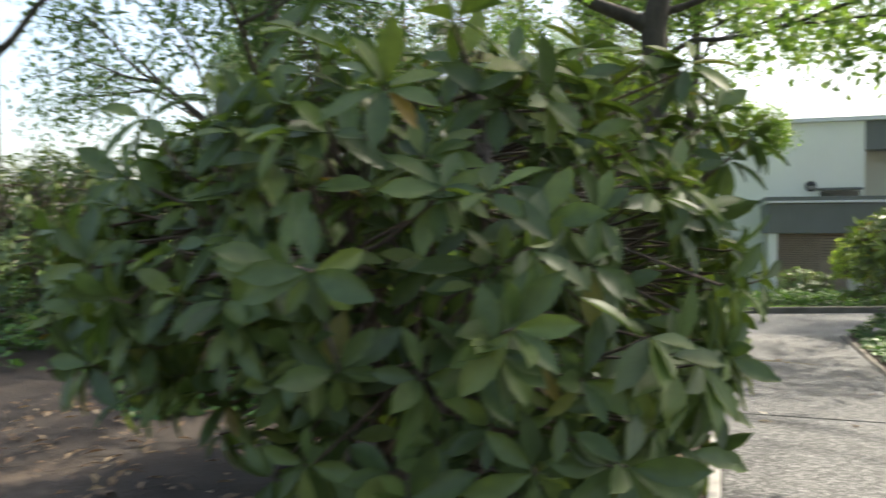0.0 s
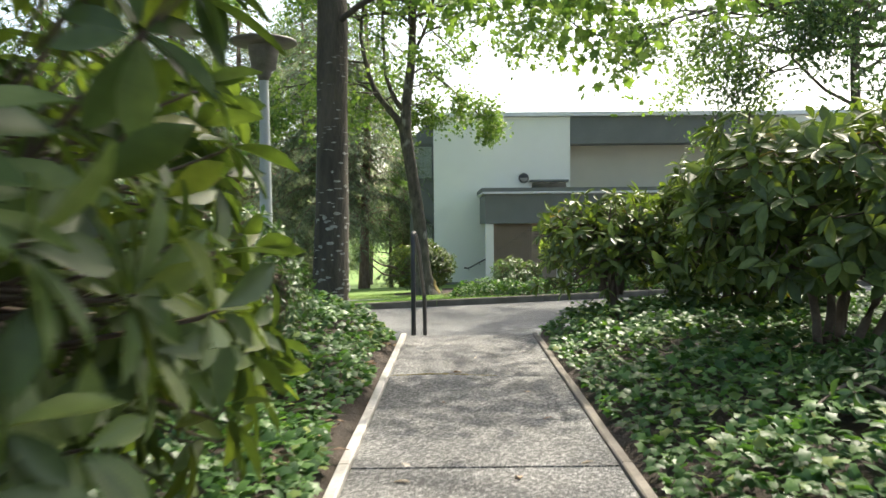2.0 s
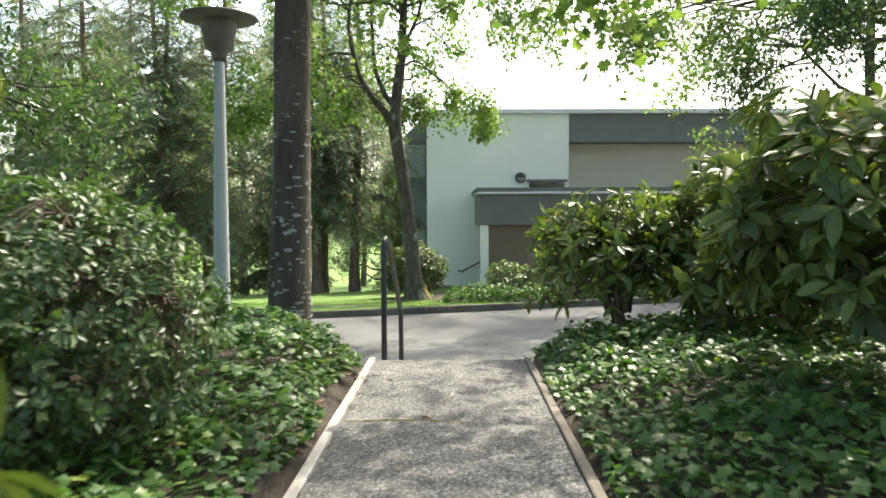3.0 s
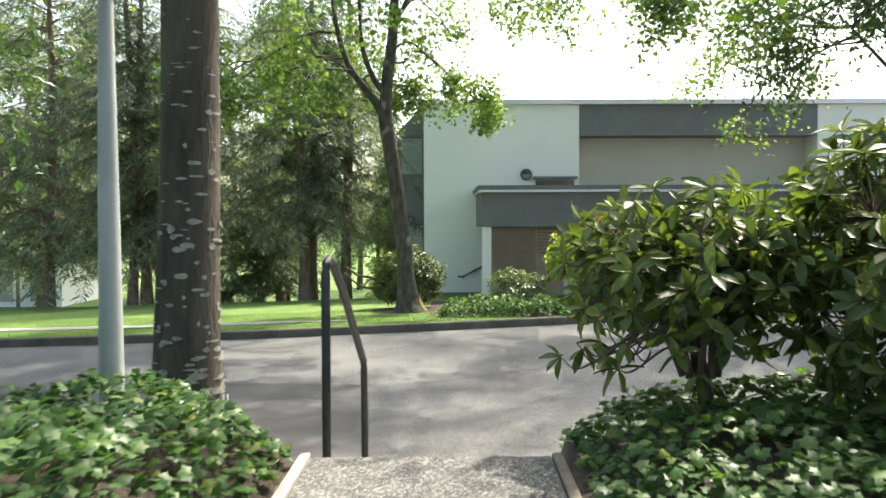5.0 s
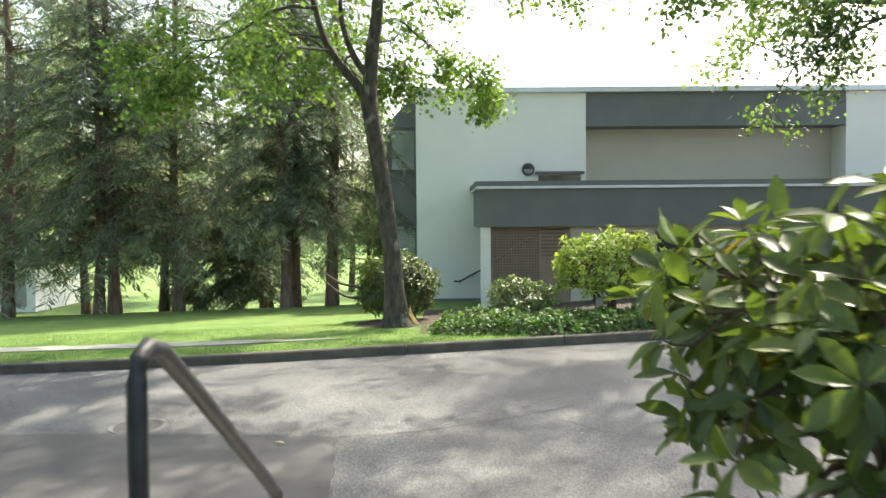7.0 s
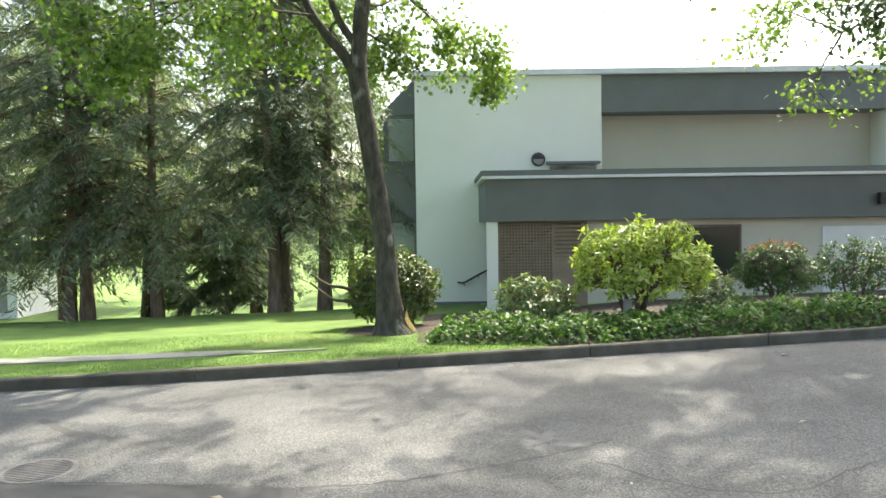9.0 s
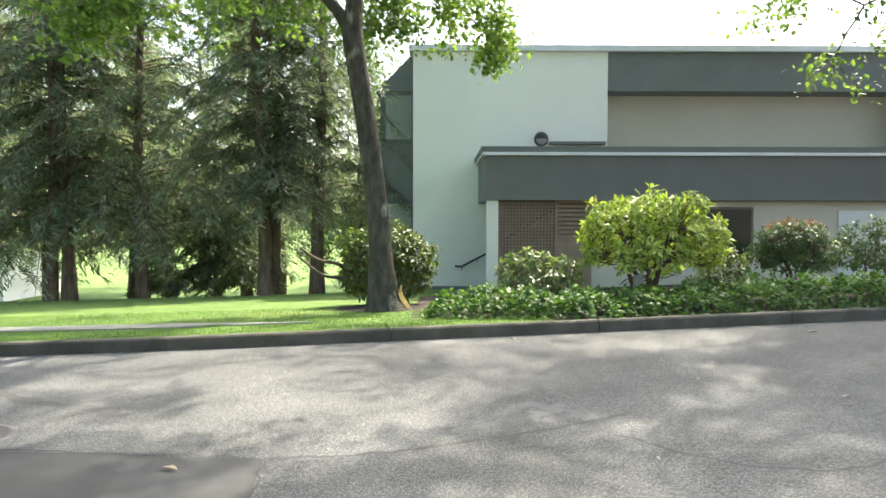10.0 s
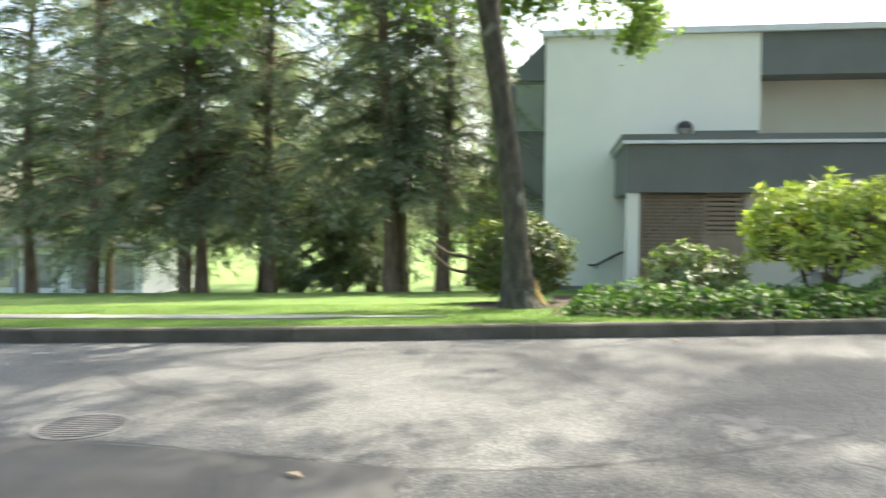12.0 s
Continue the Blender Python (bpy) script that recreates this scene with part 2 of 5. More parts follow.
M_GLASS = glass("window_glass", (0.9, 0.95, 0.92))
M_GLASS.node_tree.nodes["Principled BSDF"].inputs["Transmission Weight"].default_value = 0.93
M_DARKGLASS = glass("dark_window_glass", (0.03, 0.034, 0.032))
M_DARKGLASS.node_tree.nodes["Principled BSDF"].inputs["Transmission Weight"].default_value = 0.0


# ---- mesh helpers ----
def mesh_np(name, V, F, mat, smooth=False):
    """A mesh from an array of points and an array of faces of one size."""
    V, F = np.asarray(V, np.float32), np.asarray(F, np.int32)
    me = bpy.data.meshes.new(name)
    me.vertices.add(len(V))
    me.vertices.foreach_set("co", V.ravel())
    me.loops.add(F.size)
    me.loops.foreach_set("vertex_index", F.ravel())
    me.polygons.add(len(F))
    me.polygons.foreach_set("loop_start", np.arange(len(F), dtype=np.int32) * F.shape[1])
    me.polygons.foreach_set("use_smooth", np.full(len(F), bool(smooth)))
    me.update(calc_edges=True)
    me.materials.append(mat)
    return me


def child(ob, parent):
    if parent:
        ob.parent = parent
    return ob


def part_np(name, V, F, mat, parent=None, label="", smooth=False):
    return tagged(child(new(name, mesh_np(name, V, F, mat, smooth)), parent), label)


def part(name, bm, mat, parent=None, label="", smooth=False):
    me = bpy.data.meshes.new(name)
    bm.to_mesh(me)
    bm.free()
    me.materials.append(mat)
    if smooth:
        me.polygons.foreach_set("use_smooth", np.ones(len(me.polygons), bool))
    return tagged(child(new(name, me), parent), label)


def empty(name, at, label, category, group="", kind=""):
    ob = new(name)
    ob.location = at
    return tagged(ob, label, category, group, kind)


def box_bm(x0, x1, y0, y1, z0, z1, bevel=0.0, bm=None):
    bm = bm or bmesh.new()
    r = bmesh.ops.create_cube(bm, size=1.0)
    for v in r["verts"]:
        v.co = ((x0 + x1) / 2 + v.co.x * (x1 - x0), (y0 + y1) / 2 + v.co.y * (y1 - y0), (z0 + z1) / 2 + v.co.z * (z1 - z0))
    if bevel:
        es = list({ed for v in r["verts"] for ed in v.link_edges})
        bmesh.ops.bevel(bm, geom=es, offset=bevel, segments=2, affect="EDGES")
    return bm


def boxes_np(rows):
    """Many plain boards in one mesh: rows of x0, x1, y0, y1, z0, z1."""
    R = np.asarray(rows, float)
    pick = np.array([[i, j, k] for i in (0, 1) for j in (0, 1) for k in (0, 1)])
    V = np.stack([R[:, pick[:, 0]], R[:, 2 + pick[:, 1]], R[:, 4 + pick[:, 2]]], -1).reshape(-1, 3)
    f = np.array([[0, 1, 3, 2], [4, 6, 7, 5], [0, 4, 5, 1], [2, 3, 7, 6], [0, 2, 6, 4], [1, 5, 7, 3]])
    F = (f[None] + 8 * np.arange(len(R))[:, None, None]).reshape(-1, 4)
    return V, F


class Tubes:
    """Collects bent, tapering round pieces into one mesh."""

    def __init__(self):
        self.V, self.F, self.n = [], [], 0

    def add(self, pts, radii, sides=6, wob=0.0, rng=None):
        pts = np.asarray(pts, float)
        d = np.gradient(pts, axis=0)
        d /= np.linalg.norm(d, axis=1)[:, None] + 1e-9
        ref = np.where(np.abs(d[:, 2:3]) > 0.9, [[1.0, 0, 0]], [[0, 0, 1.0]])
        s = np.cross(d, ref)
        s /= np.linalg.norm(s, axis=1)[:, None] + 1e-9
        u = np.cross(s, d)
        ang = np.linspace(0, 2 * np.pi, sides, endpoint=False)
        rad = np.asarray(radii, float)[:, None] * np.ones(sides)
        if wob:
            rad = rad * (1 + wob * np.sin(ang * 3 + 1.3)[None] + wob * 0.7 * np.sin(ang * 5 + np.arange(len(pts))[:, None] * 0.5))
        ring = pts[:, None] + rad[..., None] * (np.cos(ang)[None, :, None] * s[:, None] + np.sin(ang)[None, :, None] * u[:, None])
        n, k = len(pts), self.n
        self.V.append(ring.reshape(-1, 3))
        i, j = np.meshgrid(np.arange(n - 1), np.arange(sides), indexing="ij")
        j2 = (j + 1) % sides
        self.F.append((np.stack([i * sides + j, i * sides + j2, (i + 1) * sides + j2, (i + 1) * sides + j], -1) + k).reshape(-1, 4))
        self.n += n * sides
        return self

    def make(self, name, mat, parent=None, label=""):
        return part_np(name, np.concatenate(self.V), np.concatenate(self.F), mat, parent, label, True)


def curve_pts(points, n):
    """A smooth line through a few points."""
    P = np.asarray(points, float)
    P = np.vstack([2 * P[0] - P[1], P, 2 * P[-1] - P[-2]])
    out = []
    for k in range(1, len(P) - 2):
        for t in np.linspace(0, 1, n, endpoint=False):
            a0, a1, a2, a3 = P[k - 1:k + 3]
            out.append(0.5 * (2 * a1 + (a2 - a0) * t + (2 * a0 - 5 * a1 + 4 * a2 - a3) * t * t + (3 * a1 - a0 - 3 * a2 + a3) * t ** 3))
    return np.array(out + [P[-2]])


def blade_template(width, rows, droop=0.18, fold=0.10, wide_at=0.55):
    """A leaf along +y, of length 1, folded along its midrib and bent down: points and quads."""
    V, F = [], []
    for i in range(rows + 1):
        t = i / rows
        w = width / 2 * max(0.02, math.sin(math.pi * t ** (math.log(0.5) / math.log(wide_at))) ** 0.8 if 0 < t < 1 else 0.06)
        z = -droop * t * t
        V += [(-w, t, z + fold * w / width), (0, t, z - fold * 0.35), (w, t, z + fold * w / width)]
    for i in range(rows):
        k = 3 * i
        F += [(k, k + 1, k + 4, k + 3), (k + 1, k + 2, k + 5, k + 4)]
    return np.array(V), np.array(F)


def lobed_template(outline):
    """A lobed leaf from an outline of angle and radius about a point near its stalk, in triangles."""
    V = [(0, 0.35, 0.04)] + [(r * math.sin(radians(a_)), 0.35 + r * math.cos(radians(a_)), -0.12 * r) for a_, r in outline]
    n = len(outline)
    return np.array(V), np.array([(0, 1 + (i + 1) % n, 1 + i) for i in range(n)])


T_RHODO = blade_template(0.41, 4)
T_LONG = blade_template(0.42, 2, 0.2, 0.08, 0.5)
T_SMALL = blade_template(0.5, 2, 0.12, 0.1, 0.5)
T_IVY = lobed_template([(0, 0.66), (22, 0.40), (55, 0.58), (88, 0.36), (126, 0.48), (180, 0.2), (234, 0.48), (272, 0.36), (305, 0.58), (338, 0.40)])
T_OAK = lobed_template([(0, 0.65), (14, 0.38), (38, 0.55), (58, 0.28), (88, 0.45), (130, 0.22), (180, 0.36), (230, 0.22), (272, 0.45), (302, 0.28), (322, 0.55), (346, 0.38)])
T_TUFT = lobed_template([(0, 0.65), (40, 0.42), (75, 0.5), (130, 0.3), (180, 0.36), (230, 0.3), (285, 0.5), (320, 0.42)])
T_FAN = (np.array([(-0.015, 0, 0), (0.015, 0, 0), (0.11, 0.45, -0.03), (0.05, 0.5, 0.0), (0.07, 0.9, -0.12), (0, 1.0, -0.15), (-0.06, 0.85, -0.1), (-0.045, 0.55, 0), (-0.12, 0.4, -0.03)]),
         np.array([(0, 1, 3), (0, 3, 7), (1, 2, 3), (0, 7, 8), (3, 4, 5), (3, 5, 7), (5, 6, 7)]))
T_BLADE = (np.array([(-0.06, 0, 0), (0.06, 0, 0), (0.0, 1.0, 0.12)]), np.array([(0, 1, 2)]))


def unit(v):
    return v / (np.linalg.norm(v, axis=-1, keepdims=True) + 1e-9)


def leaf_frames(d, n):
    """Turns that lay a leaf's length along d and its face towards n."""
    d = unit(d)
    s = unit(np.cross(d, n))
    return np.stack([s, d, np.cross(s, d)], -1)


def cloud(template, pos, d, n, size):
    """All leaves of a crown as points and faces."""
    TV, TF = template
    R = leaf_frames(np.asarray(d, float), np.asarray(n, float))
    V = np.einsum("nij,vj->nvi", R, TV) * np.asarray(size).reshape(-1, 1, 1) + np.asarray(pos)[:, None]
    F = TF[None] + (len(TV) * np.arange(len(pos)))[:, None, None]
    return V.reshape(-1, 3), F.reshape(-1, TF.shape[1])


def lump(p, s, seed=0.0):
    return noise.noise(Vector((p[0] * s + seed, p[1] * s - seed, p[2] * s + 2 * seed)))


# ---- ground ----
def road_z(x, y):
    return -1.02 + 0.02 * np.clip(x, -20, 25) + 0.028 * (y - 16)


def kerb_y(x):
    u = np.clip(x, -7, None) + 0.5
    return 20.5 + 0.14 * u + np.where(u < 0, 0.008 * u * u, 0) + np.where(x < -7, 0.03 * (x + 7), 0)


def smooth(t):
    t = np.clip(t, 0, 1)
    return t * t * (3 - 2 * t)


def path_left(y):
    return -0.13 + 0.02 * y


def path_right(y):
    return 1.08 + 0.027 * y


def ground_z(x, y):
    x, y = np.asarray(x, float), np.asarray(y, float)
    bed = 0.02 + 0.22 * smooth((path_left(y) - 0.15 - x) / 0.6) * smooth((y - 6) / 2.5) + 0.16 * smooth((x - path_right(y) - 0.2) / 0.8)
    bed = np.where((x > path_left(y) - 0.1) & (x < path_right(y) + 0.1), -0.06, bed)
    edge = kerb_y(x) - 9.4
    low = road_z(x, y) - 0.06
    bank = smooth((y - (edge - 1.9)) / 1.8)
    near = bed * (1 - bank) + low * bank
    stair = (x > 0.0) & (x < 1.46) & (y > 9.0) & (y < 11.6)
    near = np.where(stair, -1.35, near)
    ky = kerb_y(x)
    back = y - ky - 0.15
    lawn = road_z(x, ky) + 0.145 - 0.012 - 0.047 * np.clip(back, 0, 13) - 0.10 * np.clip(back - 13, 0, 16)
    lawn = lawn - 0.05 * (1 - smooth(back / 0.22))
    lawn = lawn + 0.10 * smooth((x - 3) / 3) * smooth(back / 1.5)
    lawn = np.maximum(lawn, np.where(x > -0.5, -1.32, -9))
    return np.where(y < ky + 0.13, near, lawn)


xs = np.unique(np.concatenate([np.arange(-9, 12, 0.25), np.arange(-30, 31, 2.0), [-400, -200, -100, -60, -45, 45, 60, 100, 200, 400], [-0.02, 0.02, 1.44, 1.48]]))
ys = np.unique(np.concatenate([np.arange(-2, 13, 0.25), np.arange(19, 24, 1 / 12), np.arange(24, 27, 0.25), np.arange(13, 50, 1.5), [-300, -120, -50, -25, -14, -8, -4, 60, 75, 100, 160, 300, 800]]))
GX, GY = np.meshgrid(xs, ys, indexing="ij")
GZ = ground_z(GX, np.clip(GY, -8, 60))
GZ += np.where(GY < 11, 0.025 * np.sin(GX * 5.1 + 2 * np.sin(GY * 2.3)) * np.sin(GY * 4.3), 0.0) * ((GX < -0.3) | (GX > 1.6))
V = np.stack([GX, GY, GZ], -1).reshape(-1, 3)
i, j = np.meshgrid(np.arange(len(xs) - 1), np.arange(len(ys) - 1), indexing="ij")
w = len(ys)
F = np.stack([i * w + j, (i + 1) * w + j, (i + 1) * w + j + 1, i * w + j + 1], -1).reshape(-1, 4)
ground = part_np("ground", V, F, M_SOIL, smooth=True)
ground.data.materials.append(M_LAWN)
mid = V[F].mean(1)
bedmask = (mid[:, 0] > 2.6) & (mid[:, 1] < 30) | (mid[:, 0] > 0.6) & (mid[:, 1] > 22.6) & (mid[:, 1] < 30)
bedmask |= ((mid[:, 0] + 0.05) / 1.0) ** 2 + ((mid[:, 1] - 25.6) / 1.35) ** 2 < 1
ground.data.polygons.foreach_set("material_index", ((mid[:, 1] > 18) & ~bedmask).astype(np.int32))
tagged(ground, "brown leaf-littered soil giving way to green lawn", "ground", kind="structure")

# asphalt road, a gently tilted sheet between the bank and the kerb
xr = np.unique(np.concatenate([np.arange(-12, 14, 0.5), np.linspace(-80, 80, 41)]))
rows_v = np.linspace(0, 1, 24)
RX, RT = np.meshgrid(xr, rows_v, indexing="ij")
RY = kerb_y(RX) - 9.6 + RT * 9.62
V = np.stack([RX, RY, road_z(RX, RY)], -1).reshape(-1, 3)
i, j = np.meshgrid(np.arange(len(xr) - 1), np.arange(len(rows_v) - 1), indexing="ij")
w = len(rows_v)
F = np.stack([i * w + j, (i + 1) * w + j, (i + 1) * w + j + 1, i * w + j + 1], -1).reshape(-1, 4)
road = tagged(part_np("road", V, F, M_ASPHALT, smooth=True), "worn grey asphalt road dappled with tree shade", "road", kind="structure")


def road_sheet(name, outline, mat, lift, label, category="road"):
    """A thin irregular layer lying on the asphalt."""
    bm = bmesh.new()
    top = [bm.verts.new((x, y, road_z(x, y) + lift)) for x, y in outline]
    f = bm.faces.new(top)
    if f.normal.z < 0:
        f.normal_flip()
    return tagged(part(name, bm, mat, road, label), label)


rng = random.Random(4)
patch = [(-0.28, 16.12), (-0.2, 15.3), (-0.12, 14.3), (-0.05, 12.6), (-5.5, 12.2), (-5.7, 16.7), (-3.4, 16.5), (-2.0, 16.38), (-1.0, 16.22)]
road_sheet("asphalt_patch", patch, M_PATCH, 0.0015, "darker newer asphalt patch with a straight edge")


def ribbon(line, width, seed, rough=0.022):
    r = random.Random(seed)
    P = curve_pts([(x, y, 0) for x, y in line], 8)[:, :2]
    P = P + np.array([[r.uniform(-rough, rough), r.uniform(-rough, rough)] for _ in P])
    d = unit(np.gradient(P, axis=0))
    s = np.stack([-d[:, 1], d[:, 0]], -1)
    wid = np.array([width * r.uniform(0.5, 1.4) for _ in P])[:, None]
    wid[0] = wid[-1] = 0.004
    return [tuple(p) for p in P + s * wid / 2] + [tuple(p) for p in (P - s * wid / 2)[::-1]]


road_sheet("sealed_crack", ribbon([(-0.28, 16.13), (0.5, 16.2), (1.2, 16.45), (1.9, 16.75), (2.5, 17.1)], 0.045, 1), M_SEAL, 0.0012, "dark sealed crack in the asphalt")
road_sheet("sealed_crack", ribbon([(2.2, 16.6), (2.8, 15.9), (3.6, 15.7), (4.6, 16.3), (6.0, 16.5)], 0.03, 2), M_SEAL, 0.0012, "dark sealed crack in the asphalt")
road_sheet("sealed_crack", ribbon([(-5.7, 16.72), (-3.4, 16.52), (-2.0, 16.4), (-1.0, 16.24), (-0.28, 16.13)], 0.022, 3), M_SEAL, 0.0025, "dark sealed crack in the asphalt")
road_sheet("sealed_crack", ribbon([(-0.28, 16.13), (-0.2, 15.3), (-0.12, 14.3), (-0.05, 12.6)], 0.02, 5), M_SEAL, 0.0025, "dark sealed crack in the asphalt")
road_sheet("stain", ribbon([(-3.6, 18.6), (-3.0, 18.0), (-2.2, 17.6), (-1.7, 17.3)], 0.16, 6), M_PATCH, 0.0015, "dark smear on the asphalt")
for k, ln in enumerate([[(1.72, 17.5), (1.85, 17.3), (2.05, 17.18), (2.2, 17.05)], [(1.75, 17.1), (1.9, 17.2), (2.0, 17.5)], [(1.75, 16.9), (1.95, 17.0), (2.2, 17.02)]]):
    road_sheet("pale_mark", ribbon(ln, 0.11, 8 + k, 0.03), M_PALEPATCH, 0.0015 + 0.0006 * k, "pale scuffed mark on the asphalt")

# kerb of separate concrete lengths
kerb = empty("kerb", (0, 20.5, -0.9), "dark weathered concrete kerb along the lawn", "kerb", kind="structure")
kerb.matrix_world = Matrix.Identity(4)
PROFILE = [(0.0, -0.12), (0.012, 0.135), (0.03, 0.155), (0.14, 0.16), (0.165, 0.15), (0.165, -0.12)]
for n in range(-12, 12):
    x0, x1 = -2.39 + 2.72 * n + 0.006, -2.39 + 2.72 * (n + 1) - 0.006
    sx = np.linspace(x0, x1, 7)
    Vk = []
    for x in sx:
        ky = float(kerb_y(x))
        for dy, dz in PROFILE:
            Vk.append((x, ky + dy, float(road_z(x, ky)) + dz + 0.002 * math.sin(x * 7)))
    m_ = len(PROFILE)
    bm = bmesh.new()
    vs = [bm.verts.new(v) for v in Vk]
    for a_ in range(len(sx) - 1):
        for b_ in range(m_ - 1):
            bm.faces.new([vs[a_ * m_ + b_], vs[a_ * m_ + b_ + 1], vs[(a_ + 1) * m_ + b_ + 1], vs[(a_ + 1) * m_ + b_]][::-1])
    bm.faces.new(vs[:m_])
    bm.faces.new(vs[-m_:][::-1])
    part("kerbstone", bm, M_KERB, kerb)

# concrete walk across the lawn
wx = np.linspace(-14, -0.9, 60)
wd = 0.38 * np.clip((-0.9 - wx) / 2.2, 0.03, 1)
wy = 22.25 - 0.02 * (wx + 3)
Vw = np.concatenate([np.stack([wx, wy + s_ * wd, ground_z(wx, wy + s_ * wd) + 0.022], -1)[:, None] for s_ in (-1, 1)], 1)
Vw = np.concatenate([Vw, Vw - [0, 0, 0.06]], 1)
nf = np.arange(len(wx) - 1)[:, None] * 4
Fw = np.concatenate([nf + [0, 4, 5, 1], nf + [2, 6, 4, 0], nf + [1, 5, 7, 3]])
tagged(part_np("pavement", Vw.reshape(-1, 3), Fw, M_WALK), "pale concrete walk crossing the lawn", "pavement", kind="structure")

# footpath of exposed-aggregate slabs
footpath = empty("footpath", (0, 0, 0), "grey exposed-aggregate concrete footpath of cast slabs", "footpath", kind="structure")
JOINTS = [-9.0, -6.2, -3.4, -0.6, 2.15, 4.9, 7.13, 9.28]
for n, (y0, y1) in enumerate(zip(JOINTS, JOINTS[1:])):
    bm = bmesh.new()
    g = 0.006
    dz = [0, 0, 0, 0, 0.0, 0.004, 0.0][n]
    rows = 10
    tp = []
    for k in range(rows + 1):
        y = y0 + g + (y1 - y0 - 2 * g) * k / rows
        tp.append([bm.verts.new((path_left(y) + (path_right(y) - path_left(y)) * q / 6, y, dz)) for q in range(7)])
    for k in range(rows):
        for q in range(6):
            bm.faces.new([tp[k][q], tp[k][q + 1], tp[k + 1][q + 1], tp[k + 1][q]])
    if 6.5 < y0 < 7.5 or 6.5 < y1 < 7.5:
        for v in bm.verts:
            if abs(v.co.y - 7.13) < 0.05:
                v.co.y += 0.05 * math.sin(v.co.x * 5) * min(1, v.co.x * 2 + 0.2)
    bot = bmesh.ops.extrude_face_region(bm, geom=bm.faces[:])
    for v in bot["geom"]:
        if isinstance(v, bmesh.types.BMVert):
            v.co.z -= 0.12
    bmesh.ops.recalc_face_normals(bm, faces=bm.faces[:])
    part("slab", bm, M_AGG, footpath)

bm = bmesh.new()
mr_ = random.Random(12)
for k in range(46):
    t = k / 45
    x = 0.02 + 0.78 * t
    rr = bmesh.ops.create_icosphere(bm, subdivisions=1, radius=0.006 + 0.012 * mr_.random() * (1 if 0.25 < t < 0.75 else 0.4))
    for v in rr["verts"]:
        v.co = (x + v.co.x * 1.6 + 0.0, 7.13 + 0.05 * math.sin(x * 5) + v.co.y + 0.02 * mr_.uniform(-1, 1) * 0.4, max(0.0, v.co.z * 0.6) + 0.002)
part("moss", bm, M_MOSS, footpath, "tufts of moss in a cracked joint")


def edging(name, side, mat, label):
    ob = empty(name, (0, 0, 0), label, "path edging", kind="structure")
    for y0, y1 in zip(JOINTS[:-1], JOINTS[1:]):
        for q in range(2):
            ya, yb = y0 + (y1 - y0) * q / 2 + 0.004, y0 + (y1 - y0) * (q + 1) / 2 - 0.004
            bm = bmesh.new()
            for y in (ya, (ya + yb) / 2, yb):
                xe = path_left(y) - 0.006 if side < 0 else path_right(y) + 0.006
                for dx, z in ((0, -0.1), (0, 0.016), (0.008, 0.022), (0.05, 0.02), (0.056, 0.012), (0.056, -0.1)):
                    bm.verts.new((xe + side * dx, y, z + 0.004 * math.sin(y * 3 + side)))
            vs = list(bm.verts)
            for k in range(2):
                for b_ in range(5):
                    bm.faces.new([vs[k * 6 + b_], vs[k * 6 + b_ + 1], vs[k * 6 + b_ + 7], vs[k * 6 + b_ + 6]])
            bm.faces.new(vs[:6]), bm.faces.new(vs[12:])
            bmesh.ops.recalc_face_normals(bm, faces=bm.faces[:])
            part("board", bm, mat, ob)


edging("path_edging_west", -1, M_EDGE, "pale weathered edging strip beside the footpath")
edging("path_edging_east", 1, M_EDGE2, "brown weathered timber edging beside the footpath")

# steps down to the road
steps = empty("steps", (0, 0, 0), "concrete steps from the footpath down to the road", "steps", kind="structure")
for k in range(5):
    z = -0.19 * (k + 1)
    part("step", box_bm(0.05, 1.36, (9.29 if k else 9.15) + 0.36 * k, 9.29 + 0.36 * (k + 1) - 0.004, z - 0.5, z, 0.012), M_CONC, steps)


# ---- building ----
house = empty("apartment_building", (0, 0, 0), "two-storey pale green stucco building with dark slate bands and a porch", "building", kind="structure")
FY = 33.18
part("wall", box_bm(0.22, 5.76, FY, FY + 8, -1.2, 5.47), M_WALL, house)
part("wall", box_bm(5.77, 14.27, FY + 0.95, FY + 8, -1.2, 5.46), M_BEIGE, house, "beige stucco wall set back under the dark band")
part("wall", box_bm(14.28, 34, FY, FY + 8, -1.2, 5.47), M_WALL, house)
part("plinth", box_bm(0.20, 5.78, FY - 0.03, FY + 0.3, -1.6, -1.2), M_SLATE, house, "dark grey painted plinth")
part("roof_edge", box_bm(0.10, 34.1, FY - 0.12, FY + 8.1, 5.48, 5.65, 0.01), M_FLASH, house, "pale metal roof flashing")


def siding(x0, x1, y, z0, z1, n, parent, name, lab="dark slate horizontal lap board"):
    """Lapped boards, each leaning out a little at its foot."""
    h = (z1 - z0) / n
    for k in range(n):
        b0, b1 = z0 + k * h, z0 + (k + 1) * h - 0.003
        V = [(x0, y - 0.005, b0), (x1, y - 0.005, b0), (x1, y - 0.005, b1), (x0, y - 0.005, b1), (x0, y, b0), (x1, y, b0), (x1, y, b1), (x0, y, b1)]
        part_np(name, V, [(0, 1, 2, 3), (4, 5, 1, 0), (3, 2, 6, 7), (1, 5, 6, 2), (4, 0, 3, 7)], M_SLATE, parent, lab)


part("band", box_bm(5.775, 14.265, FY + 0.02, FY + 0.97, 4.38, 5.47), M_SLATE, house, "dark slate band over the recess")
siding(5.775, 14.265, FY + 0.02, 4.38, 5.47, 9, house, "siding_board")

